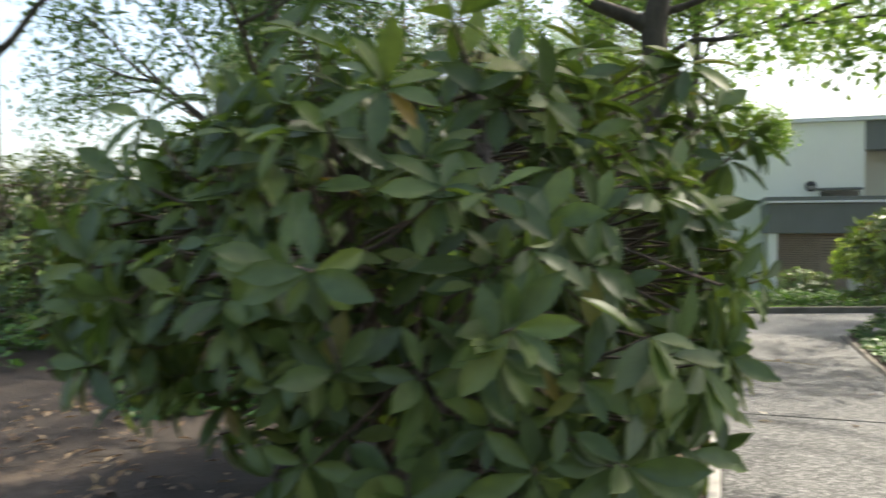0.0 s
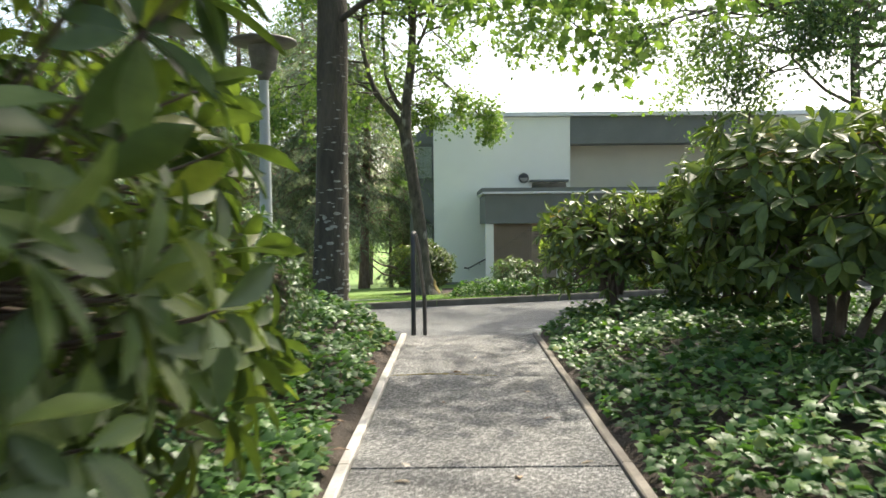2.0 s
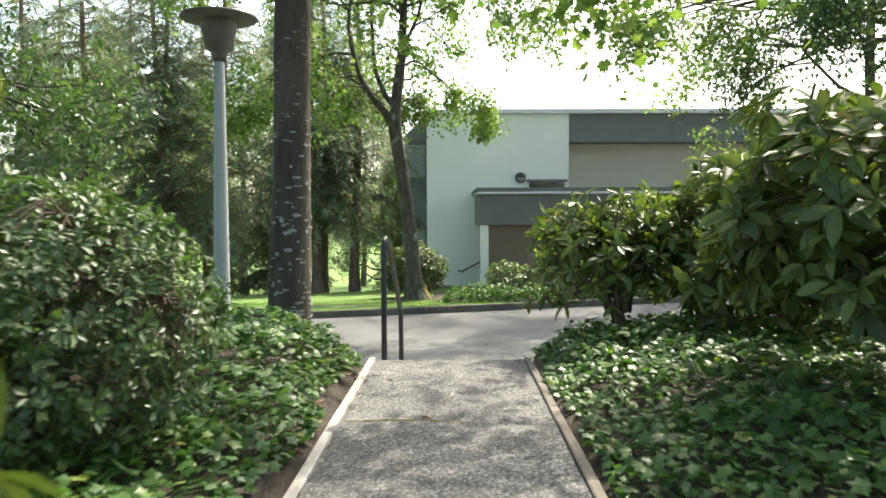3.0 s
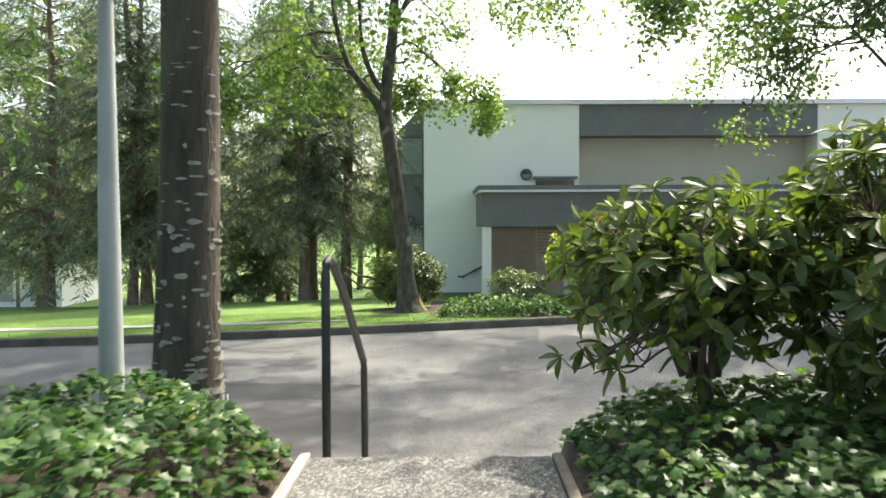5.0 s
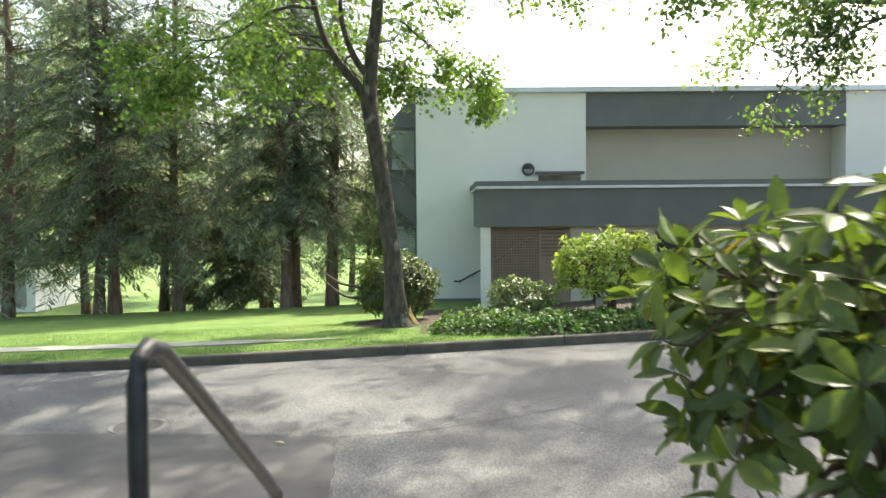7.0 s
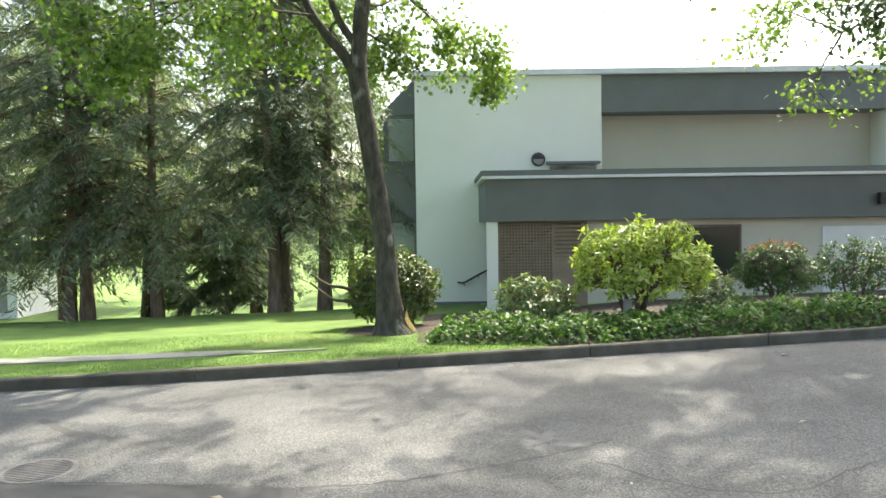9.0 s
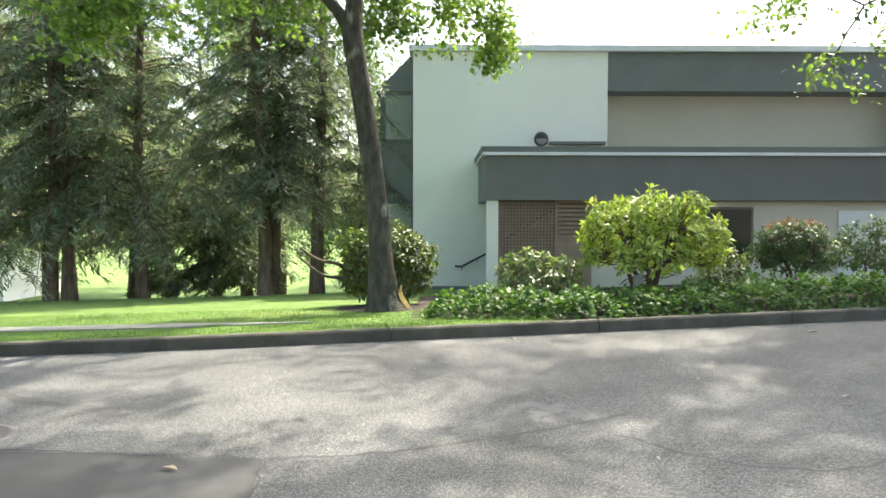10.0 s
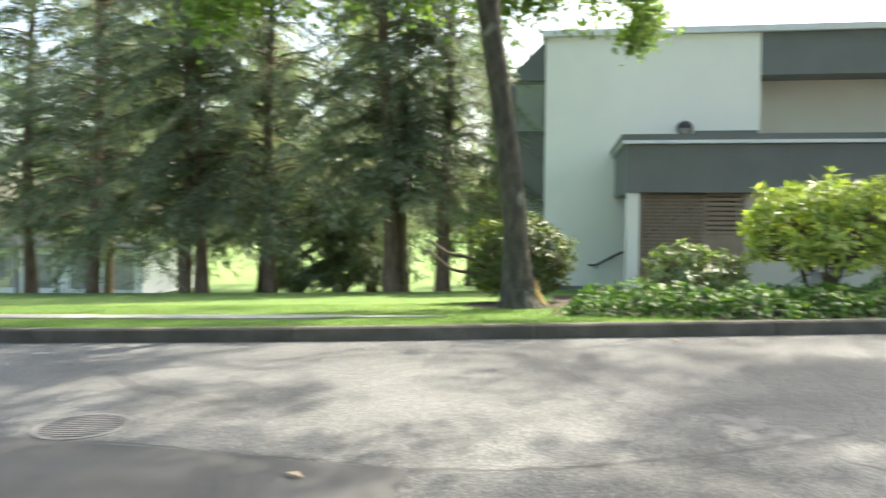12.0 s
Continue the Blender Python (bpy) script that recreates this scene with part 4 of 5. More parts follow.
r = np.random.RandomState(77)
for k in range(17):
    az = r.uniform(2.0, 4.7)
    e1 = np.array([2.2 + 0.28 * math.cos(az), 9.5 + 0.25 * math.sin(az), r.uniform(0.58, 0.75)])
    e2 = np.array([2.2 + r.uniform(0.38, 0.68) * math.cos(az), 9.5 + 0.4 * math.sin(az), r.uniform(0.42, 0.6)])
    e3 = e2 + [0.12 * math.cos(az), 0.08 * math.sin(az), r.uniform(0.02, 0.18)]
    P = curve_pts([(2.2, 9.5, 0.5), e1, e2, e3], 4)
    ob = Tubes().add(P, np.linspace(0.011, 0.003, len(P)), 5).make("drooping_twig", M_TWIG, small_rhodo)
    ob.location = (-2.2, -9.45, -0.05)
    if k % 2 == 0:
        m = 6
        d = r.normal(0, 0.8, (m, 3)) - [0.2, 0, 0.5]
        V, F = cloud(T_RHODO, np.repeat(P[-1:], m, 0), d, r.normal(0, 0.4, (m, 3)) + [0, 0, 1], r.uniform(0.09, 0.16, m))
        ob = tagged(part_np("leaf_whorl", V, F, M_RHODO, small_rhodo, "", True), kind="stuff")
        ob.location = (-2.2, -9.45, -0.05)

tagged(part("marker_post", box_bm(4.0, 4.13, 22.95, 23.05, -0.95, -0.2, 0.01), M_CONC), "small pale concrete post behind the ivy hedge", "post")


# ---- ivy and ground cover ----
def leaf_bed(name, label, inside, box, per_m2, height, leaf, mat, seed, template=T_IVY, cat="ivy", up=0.9, mound=1.0):
    """A mat of overlapping leaves over the ground, in several layers."""
    r = np.random.RandomState(seed)
    x0, x1, y0, y1 = box
    n = int((x1 - x0) * (y1 - y0) * per_m2)
    x, y = r.uniform(x0, x1, n), r.uniform(y0, y1, n)
    depth = inside(x, y)
    k = depth > 0
    x, y, depth = x[k], y[k], depth[k]
    bump_ = np.array([0.75 + 0.55 * noise.noise(Vector((a_ * 1.9, b_ * 1.9, seed))) + 0.3 * noise.noise(Vector((a_ * 5, b_ * 5, seed))) for a_, b_ in zip(x, y)])
    top = height * np.clip(depth / 0.3, 0.12, 1) * bump_ * mound
    z = ground_z(x, y) + top * r.uniform(0.35, 1.0, len(x)) ** 0.6 + 0.01
    az = r.uniform(0, 2 * np.pi, len(x))
    d = np.stack([np.cos(az), np.sin(az), r.uniform(-0.5, 0.25, len(x))], -1)
    nn = np.stack([r.normal(0, 0.5, len(x)), r.normal(-0.15, 0.5, len(x)), np.full(len(x), up)], -1)
    V, F = cloud(template, np.stack([x, y, z], -1), d, nn, leaf * r.uniform(0.55, 1.2, len(x)))
    return tagged(part_np(name, V, F, mat, smooth=True), label, cat, kind="stuff")


def in_left(x, y):
    d = np.minimum(path_left(y) - 0.17 + 0.06 * np.sin(y * 3) - x, y - 3.7 + 0.2 * np.sin(x * 5))
    return np.minimum(d, 11.4 - y)


def in_right(x, y):
    d = np.minimum(x - path_right(y) - 0.10 + 0.05 * np.sin(y * 3.3), y + 0.6 + 0.5 * np.sin(x * 1.7) + 0.3 * np.sin(x * 4.1))
    d = np.minimum(d, 8.0 + 0.5 * np.sin(y * 1.9) + 0.3 * np.sin(y * 4.7) - x)
    return np.minimum(d, 11.2 - y + 0.1 * np.sin(x * 4))


leaf_bed("ivy", "dense glossy ivy ground cover beside the footpath", in_left, (-4.2, 0.1, 3.5, 11.5), 760, 0.24, 0.072, M_IVY, 101)
leaf_bed("ivy", "dense dark ivy ground cover under the rhododendrons", in_right, (1.2, 8.8, -1.5, 11.8), 640, 0.22, 0.072, M_IVY, 103)
leaf_bed("ground_cover", "low green ground cover in the far bed", lambda x, y: np.minimum(np.minimum(-2.6 - x + 0.2 * np.sin(y * 2), y - 4.2 + 0.4 * np.sin(x * 1.6)), np.minimum(x + 10.3 + 0.5 * np.sin(y * 2.1), 10.9 - y + 0.3 * np.sin(x * 2.3))), (-11, -2.6, 3.6, 11.3), 160, 0.45, 0.11, M_IVY, 107, cat="ground cover")


def in_hedge(x, y):
    ky = kerb_y(x) + 0.28 + 0.05 * np.sin(x * 4)
    front = np.where(x < 2.9, ky + (2.9 - x) * 0.62, ky)
    return np.minimum(np.minimum(y - front, front + 1.55 - y), x - 0.7)


leaf_bed("ivy_hedge", "thick low ivy hedge behind the kerb", in_hedge, (0.6, 14, 21, 25.5), 900, 0.42, 0.078, M_HEDGE, 109, cat="ivy hedge", up=0.5)

# fallen leaves under the first shrub and along the edging
r = np.random.RandomState(7)
n = 2600
x, y = r.uniform(-4.5, -0.02, n), r.uniform(-0.5, 9.2, n)
k = (x < path_left(y) - 0.07) & ((y < 4.2) | (x > path_left(y) - 0.34))
x, y = x[k], y[k]
az = r.uniform(0, 6.3, len(x))
V, F = cloud(T_LONG, np.stack([x, y, ground_z(x, y) + 0.03], -1), np.stack([np.cos(az), np.sin(az), 0 * az], -1), np.stack([r.normal(0, 0.3, len(x)), r.normal(0, 0.3, len(x)), 1 + 0 * x], -1), r.uniform(0.04, 0.10, len(x)))
tagged(part_np("leaf_litter", V, F, M_LITTER), "brown fallen leaves on bare soil", "leaf litter", kind="stuff")
dead = mesh_np("fallen_leaf", *T_LONG, M_DEAD, True)
for k, (x, y, s) in enumerate([(0.73, 4.71, 0.09), (0.25, 4.68, 0.08), (1.03, 5.8, 0.06), (0.9, 4.3, 0.12), (0.2, 4.95, 0.07), (0.95, 6.5, 0.05), (0.4, 6.2, 0.06), (0.55, 7.2, 0.1), (1.1, 4.95, 0.06), (0.7, 7.9, 0.05)]):
    ob = tagged(new("fallen_leaf", dead), "dry fallen leaf lying on the footpath", "fallen leaf", "leaves on the footpath")
    ob.matrix_world = pose(x, y, 0.012, 4 * math.sin(k), 12, 57 * k) @ Matrix.Diagonal((s, s, s, 1))
for k, (x, y, s) in enumerate([(-0.8, 15.89, 0.14), (-0.04, 14.17, 0.12), (1.84, 20.55, 0.12), (5.6, 20.6, 0.16), (2.4, 15.9, 0.06), (-1.2, 19.6, 0.05), (0.7, 18.9, 0.05), (3.4, 18.2, 0.05), (4.4, 17.4, 0.12), (-0.3, 20.3, 0.06)]):
    ob = tagged(new("fallen_leaf", dead), "dry curled leaf lying on the asphalt", "fallen leaf", "leaves on the road")
    ob.matrix_world = pose(x, y, float(road_z(x, y)) + 0.02, 10, 14 * math.sin(k * 2), 75 * k + 60) @ Matrix.Diagonal((s, s, s, 1))

# grass blades over the nearer lawn
r = np.random.RandomState(9)
n = 60000
x = r.uniform(-12, 2.9, n)
y = kerb_y(x) + 0.17 + r.uniform(0, 1, n) ** 1.5 * 5.5
k = (np.abs(y - (22.25 - 0.02 * (x + 3))) > 0.38 * np.clip((-0.9 - x) / 2.2, 0.0, 1)) & (in_hedge(x, y) < 0) & (((x + 0.05) / 1.0) ** 2 + ((y - 25.6) / 1.35) ** 2 > 1)
x, y = x[k], y[k]
d = np.stack([r.normal(0, 0.45, len(x)), r.normal(0, 0.45, len(x)), np.ones(len(x))], -1)
V, F = cloud(T_BLADE, np.stack([x, y, ground_z(x, y) - 0.004], -1), d, r.normal(size=d.shape), r.uniform(0.025, 0.06, len(x)))
tagged(part_np("grass", V, F, M_GRASS), "short mown green grass behind the kerb", "grass", kind="stuff")


# ---- trees ----
def sprout(tube, tips, p, d, length, rad, level, r, sides=6, up=0.15):
    """A branch that bends, thins and divides; its ends are kept for the leaves."""
    n = 5
    P = [np.array(p, float)]
    d = unit(np.array(d, float))
    for _ in range(n):
        d = unit(d + r.normal(0, 0.13, 3) + [0, 0, up * 0.3])
        P.append(P[-1] + d * length / n)
    tube.add(P, np.linspace(rad, rad * 0.5, n + 1), sides)
    if level == 0:
        tips += P[2:]
        return
    for k in range(3 if level > 1 else 4):
        s = P[r.randint(2, n + 1)]
        side = unit(np.cross(d, r.normal(size=3)))
        sprout(tube, tips, s, d * 0.75 + side * r.uniform(0.5, 1.0), length * r.uniform(0.55, 0.75), rad * 0.5, level - 1, r, max(4, sides - 1), up)
    tips += P[4:]


def leaf_crown(parent, tips, r, per, spread, leaf, mat, template=T_OAK, origin=(0, 0, 0), droop=0.3):
    tips = np.asarray(tips)
    pos = (tips[:, None] + r.normal(0, spread, (len(tips), per, 3))).reshape(-1, 3)
    d = r.normal(size=pos.shape) - [0, 0, droop]
    nn = r.normal(size=pos.shape) * 0.6 + [0, 0, 0.9]
    V, F = cloud(template, pos, d, nn, leaf * r.uniform(0.6, 1.2, len(pos)))
    ob = tagged(part_np("crown", V, F, mat, parent), kind="stuff")
    ob.location = [-v for v in origin]
    return ob


def tree(name, label, trunk_pts, radii, limbs, seed, bark, leaf_m, per, spread, leaf, template=T_OAK, level=2, group="trees", bare=(), fine=2.05):
    r = np.random.RandomState(seed)
    base = trunk_pts[0]
    top = empty(name, base, label, "tree", group)
    tk = Tubes()
    P = curve_pts(trunk_pts, 6)
    tk.add(P, np.interp(np.linspace(0, 1, len(P)), np.linspace(0, 1, len(radii)), radii), 20, 0.035)
    ob = tk.make("trunk", bark, top)
    ob.location = [-v for v in base]
    lt, tips = Tubes(), []
    for p, d, ln, rad, up in limbs:
        # short twigs divide less often than long limbs
        sprout(lt, tips, p, d, ln, rad, level if ln > fine else max(1, level - 1), r, 8, up)
    for pts, rad in bare:
        Q = curve_pts(pts, 4)
        lt.add(Q, np.linspace(rad, rad * 0.5, len(Q)), 7)
    ob = tagged(lt.make("limb", bark, top), kind="stuff")
    ob.location = [-v for v in base]
    leaf_crown(top, tips, r, per, spread, leaf, leaf_m, template, base)
    return top


near_tree = tree("tree", "mature tree with lichen-spotted grey bark beside the footpath", [(-0.86, 9.95, -0.05), (-0.81, 9.95, 0.3), (-0.79, 9.95, 1.0), (-0.765, 9.95, 2.2), (-0.75, 9.95, 3.2), (-0.74, 9.95, 3.85), (-0.62, 10.0, 4.6), (-0.5, 10.0, 6.5), (-0.45, 10.0, 9.4)],
                 [0.27, 0.205, 0.185, 0.17, 0.165, 0.16, 0.13, 0.10, 0.04],
                 [((0.0, 9.4, 3.45), (0.9, -0.4, 0.0), 1.1, 0.018, 0.0), ((0.6, 8.9, 3.42), (1.0, -0.2, 0.15), 1.2, 0.018, 0.0), ((1.5, 8.55, 3.6), (1.0, -0.3, 0.1), 1.4, 0.018, 0.0),
                  ((-1.85, 9.8, 4.4), (-0.9, 0.2, 0.45), 2.4, 0.08, 0.2), ((-1.6, 9.8, 4.3), (-0.7, -0.7, 0.4), 2.6, 0.06, 0.1), ((-0.52, 9.9, 4.9), (-0.6, -0.6, 0.7), 2.8, 0.08, 0.2), ((-0.5, 10.0, 6.3), (0.18, -1.0, 0.12), 4.6, 0.07, 0.1),
                  ((-0.5, 10.0, 5.6), (0.2, 0.8, 0.8), 2.4, 0.06, 0.2), ((-0.5, 10.0, 6.3), (-0.2, -0.1, 1), 2.2, 0.06, 0.2),
                  # Limbs above the view, reaching over path and shrubs, are added for shade.
                  ((-0.5, 10.0, 5.2), (0.45, -1.0, 0.35), 5.0, 0.08, 0.05), ((-0.5, 10.0, 5.6), (-0.1, -1.0, 0.25), 5.2, 0.07, 0.05), ((-0.5, 10.0, 6.0), (0.7, -0.9, 0.3), 4.6, 0.07, 0.05), ((-0.45, 10.0, 8.9), (1, 0.55, 0.15), 5.2, 0.06, 0.25), ((-0.45, 10.0, 9.1), (1, 0.25, 0.15), 5.0, 0.06, 0.25), ((-0.45, 10.0, 8.8), (0.8, 0.8, 0.15), 5.0, 0.06, 0.25), ((0.7, 6.4, 6.0), (0.5, -0.9, 0.0), 2.2, 0.04, 0.0), ((0.6, 6.6, 6.0), (0.0, -1, -0.05), 2.4, 0.04, 0.0), ((1.0, 5.6, 6.1), (0.7, -0.6, 0.0), 2.0, 0.04, 0.0), ((0.9, 6.0, 6.0), (0.2, -1, 0.1), 3.0, 0.04, 0.0)], 201, M_BARK, M_OAK, 9, 0.2, 0.13, T_OAK, 3,
                 bare=[([(-0.74, 9.95, 3.75), (-1.1, 9.9, 3.95), (-1.55, 9.8, 4.15), (-1.9, 9.8, 4.45)], 0.12), ([(-0.73, 9.9, 3.3), (-0.3, 9.6, 3.5), (0.0, 9.4, 3.45), (0.6, 8.9, 3.4), (1.2, 8.6, 3.52), (1.8, 8.4, 3.7)], 0.036),
                       ([(-0.7, 9.95, 3.95), (-0.2, 10.0, 4.1), (0.4, 10.1, 4.4)], 0.06), ([(-0.55, 10.0, 5.3), (0.1, 8.2, 5.9), (0.7, 6.4, 6.0), (1.0, 5.6, 6.1)], 0.07)])
# pale lichen scars on the bark
r = np.random.RandomState(55)
V, F = [], []
for k in range(210):
    z = 0.15 + 2.9 * r.rand() ** 1.9
    rad = np.interp(z, [0, 0.3, 1.0, 2.2, 3.2], [0.26, 0.205, 0.185, 0.17, 0.165]) * 1.035 + 0.003
    xc = np.interp(z, [0.3, 1.0, 2.2, 3.2], [-0.81, -0.79, -0.765, -0.75])
    a0, wd_, ht = r.uniform(-np.pi, 0.2), r.uniform(0.08, 0.5), r.uniform(0.005, 0.032) * r.uniform(0.35, 1) * (1.15 - 0.3 * z)
    nseg, q = 6, len(V)
    for s in range(nseg + 1):
        t = s / nseg
        hh = ht * (math.sin(math.pi * t) ** 0.5 + 0.05) * (1 + 0.25 * math.sin(5 * t + k))
        an = a0 + wd_ * (t - 0.5)
        for dz_ in (-hh, hh):
            V.append((xc + rad * math.cos(an), 9.95 + rad * math.sin(an), z + dz_))
    F += [(q + 2 * s, q + 2 * s + 2, q + 2 * s + 3, q + 2 * s + 1) for s in range(nseg)]
ob = part_np("lichen", V, F, M_LICHEN, near_tree, "pale lichen flecks on the bark")
tagged(ob, kind="stuff")
ob.location = (0.86, -9.95, 0.05)

LY = 24.5
lean_tree = tree("leaning_tree", "leaning tree with a mossy foot on the lawn", [(0.03, LY, -0.98), (-0.02, LY, -0.65), (-0.07, LY, -0.1), (-0.12, LY, 0.74), (-0.28, LY, 2.0), (-0.47, LY, 3.27), (-0.56, LY, 3.9), (-0.53, LY, 4.4), (-0.47, LY, 5.1), (-0.35, LY, 6.1), (-0.25, LY, 8.5), (-0.2, LY, 10.6)],
                 [0.45, 0.29, 0.215, 0.19, 0.18, 0.178, 0.18, 0.15, 0.14, 0.125, 0.08, 0.03],
                 [((-1.75, LY, 6.2), (-0.3, 0.1, 1), 2.4, 0.06, 0.1), ((-1.16, LY, 6.3), (0.0, -0.2, 1), 2.2, 0.05, 0.1), ((-2.0, LY - 0.2, 5.25), (-1, -0.2, -0.05), 1.5, 0.03, -0.2), ((-1.3, LY, 5.0), (-0.7, -0.7, 0.15), 1.7, 0.03, -0.1), ((-1.5, LY, 5.3), (-0.8, 0.5, 0.1), 1.7, 0.03, -0.1),
                  ((-0.9, LY, 4.9), (-0.5, 0.8, 0.1), 1.5, 0.03, -0.1), ((-0.45, LY, 5.2), (0.6, 0.6, 0.3), 1.6, 0.03, 0.0), ((-0.5, LY, 4.7), (0.4, 0.9, -0.1), 1.2, 0.03, -0.2), ((-1.7, LY, 5.9), (-1, -0.1, 0.1), 2.4, 0.04, -0.1),
                  ((0.5, 26.6, 5.75), (0.8, 0.2, -0.35), 1.0, 0.018, -0.3), ((1.2, 27.1, 5.25), (0.8, 0.1, -0.6), 0.95, 0.016, -0.3), ((1.7, 27.3, 4.75), (0.8, 0.1, -0.7), 0.75, 0.014, -0.3),
                  ((-0.36, LY, 6.0), (0.6, -0.3, 0.8), 2.8, 0.05, 0.1), ((-0.35, LY, 6.8), (-0.1, 0.3, 1), 2.8, 0.05, 0.2), ((-0.36, LY, 6.2), (0.1, 0.9, 0.5), 2.6, 0.05, 0.1), ((-0.35, LY, 7.2), (1, 0.1, 0.35), 3.2, 0.05, 0.05), ((-0.35, LY, 7.0), (-0.4, -1, 0.45), 3.2, 0.05, 0.05),
                  # High limbs out of view, added to throw shade on the road's left.
                  ((-0.3, LY, 7.8), (0.2, -1, 0.2), 3.6, 0.05, 0.05), ((-0.28, LY, 8.4), (0.5, -1, 0.1), 4.2, 0.05, 0.0), ((-0.28, LY, 8.2), (-0.3, -1, 0.1), 4.2, 0.05, 0.0), ((-0.35, LY, 7.6), (-1, 0.3, 0.35), 3.4, 0.05, 0.05), ((-0.35, LY, 7.4), (0.7, -0.8, 0.4), 3.4, 0.05, 0.05), ((-0.25, LY, 9.0), (0.8, -0.9, 0.15), 4.0, 0.05, 0.05), ((-0.25, LY, 9.4), (-0.2, -1, 0.15), 4.0, 0.05, 0.05), ((-0.2, LY, 9.8), (0.3, -1, 0.3), 3.2, 0.05, 0.05),
                  ((-0.25, LY, 9.2), (-0.8, -0.5, 0.3), 3.4, 0.05, 0.05), ((-0.25, LY, 8.8), (-0.8, 0.7, 0.3), 3.2, 0.05, 0.05)]
                 + [((-0.25, LY, 8.2 + 0.25 * k), (math.cos(-2.9 + 0.31 * k), math.sin(-2.9 + 0.31 * k), 0.12), 4.3, 0.05, 0.02) for k in range(5)], 211, M_BARK2, M_OAK, 11, 0.18, 0.14, T_OAK, 3,
                 bare=[([(-0.56, LY, 3.85), (-0.82, LY, 4.28), (-1.14, LY, 4.66), (-1.52, LY, 5.3), (-1.79, LY, 6.3)], 0.12), ([(-0.53, LY, 4.4), (-0.86, LY, 4.85), (-1.11, LY, 5.55), (-1.16, LY, 6.3)], 0.085),
                       ([(-1.14, LY, 4.66), (-1.6, LY - 0.1, 5.1), (-2.0, LY - 0.2, 5.25), (-2.6, LY - 0.2, 5.1)], 0.035), ([(-0.42, LY, 5.5), (0.0, 25.6, 5.95), (0.5, 26.6, 5.75), (1.2, 27.1, 5.25), (1.9, 27.3, 4.6)], 0.04)])
bm = bmesh.new()
bmesh.ops.create_uvsphere(bm, u_segments=12, v_segments=10, radius=1)
for v in bm.verts:
    h_ = 0.27 + v.co.z * 0.24
    a_ = v.co.y * 0.55 - 0.15
    rr = np.interp(h_, [0.0, 0.35, 1.25], [0.45, 0.30, 0.225]) * 1.06 + v.co.x * 0.006 + 0.004 * math.sin(30 * v.co.z)
    v.co = (-0.05 * min(1, h_ / 0.33) + rr * math.cos(a_), rr * math.sin(a_), h_)
part("moss", bm, M_MOSS, lean_tree, "orange-green moss at the foot", True)

tree("tree", "large leafy tree overhanging the road from the building side", [(16.4, 26.6, -0.8), (16.3, 26.6, 1.5), (15.9, 26.7, 5.0), (15.2, 26.8, 9.0), (14.6, 26.8, 13.0)], [0.36, 0.27, 0.22, 0.16, 0.07],
     [((16.0, 26.8, 6.9), (-1, 0.2, 0.0), 5.0, 0.1, 0.0), ((15.8, 26.8, 7.6), (-1, 0.12, 0.05), 5.6, 0.1, 0.0), ((15.9, 26.8, 7.2), (-1, 0.3, 0.05), 5.2, 0.1, 0.0), ((15.7, 26.8, 8.2), (-1, 0.0, 0.1), 6.0, 0.1, 0.0), ((15.6, 26.8, 7.9), (-1, -0.3, 0.3), 5.0, 0.07, 0.05),
      ((15.2, 26.8, 8.8), (-1, -0.2, 0.16), 4.6, 0.06, 0.05), ((15.0, 26.8, 10.0), (-0.6, -1, 0.15), 4.0, 0.06, 0.05), ((6.9, 21.7, 6.5), (-1, -0.1, -0.15), 1.7, 0.03, -0.2), ((8.6, 22.4, 6.9), (-0.9, 0.4, -0.1), 1.9, 0.03, -0.2), ((8.2, 22.2, 7.0), (-0.9, -0.6, -0.05), 1.9, 0.03, -0.2), ((10.5, 23.4, 7.3), (-0.7, 0.5, -0.05), 2.0, 0.03, -0.1),
      ((14.8, 26.8, 11.6), (-0.3, -1, 0.2), 5.0, 0.07, 0.05), ((14.6, 26.8, 12.6), (0.5, -0.3, 0.8), 2.4, 0.05, 0.1), ((15.2, 26.8, 9.0), (0.9, -0.3, 0.4), 4.4, 0.07, 0.1)]
     # Upper limbs no view reaches, added to shade the right of the road.
     + [((14.9, 26.8, 9.4 + 0.4 * k), (math.cos(-2.3 + 0.3 * k), math.sin(-2.3 + 0.3 * k), 0.08), 6.0, 0.07, 0.02) for k in range(4)], 221, M_BARK2, M_OAK, 11, 0.2, 0.15, T_OAK, 3,
     bare=[([(15.5, 26.7, 7.2), (12.5, 24.6, 7.8), (9.5, 22.9, 7.3), (6.9, 21.7, 6.5)], 0.09)])


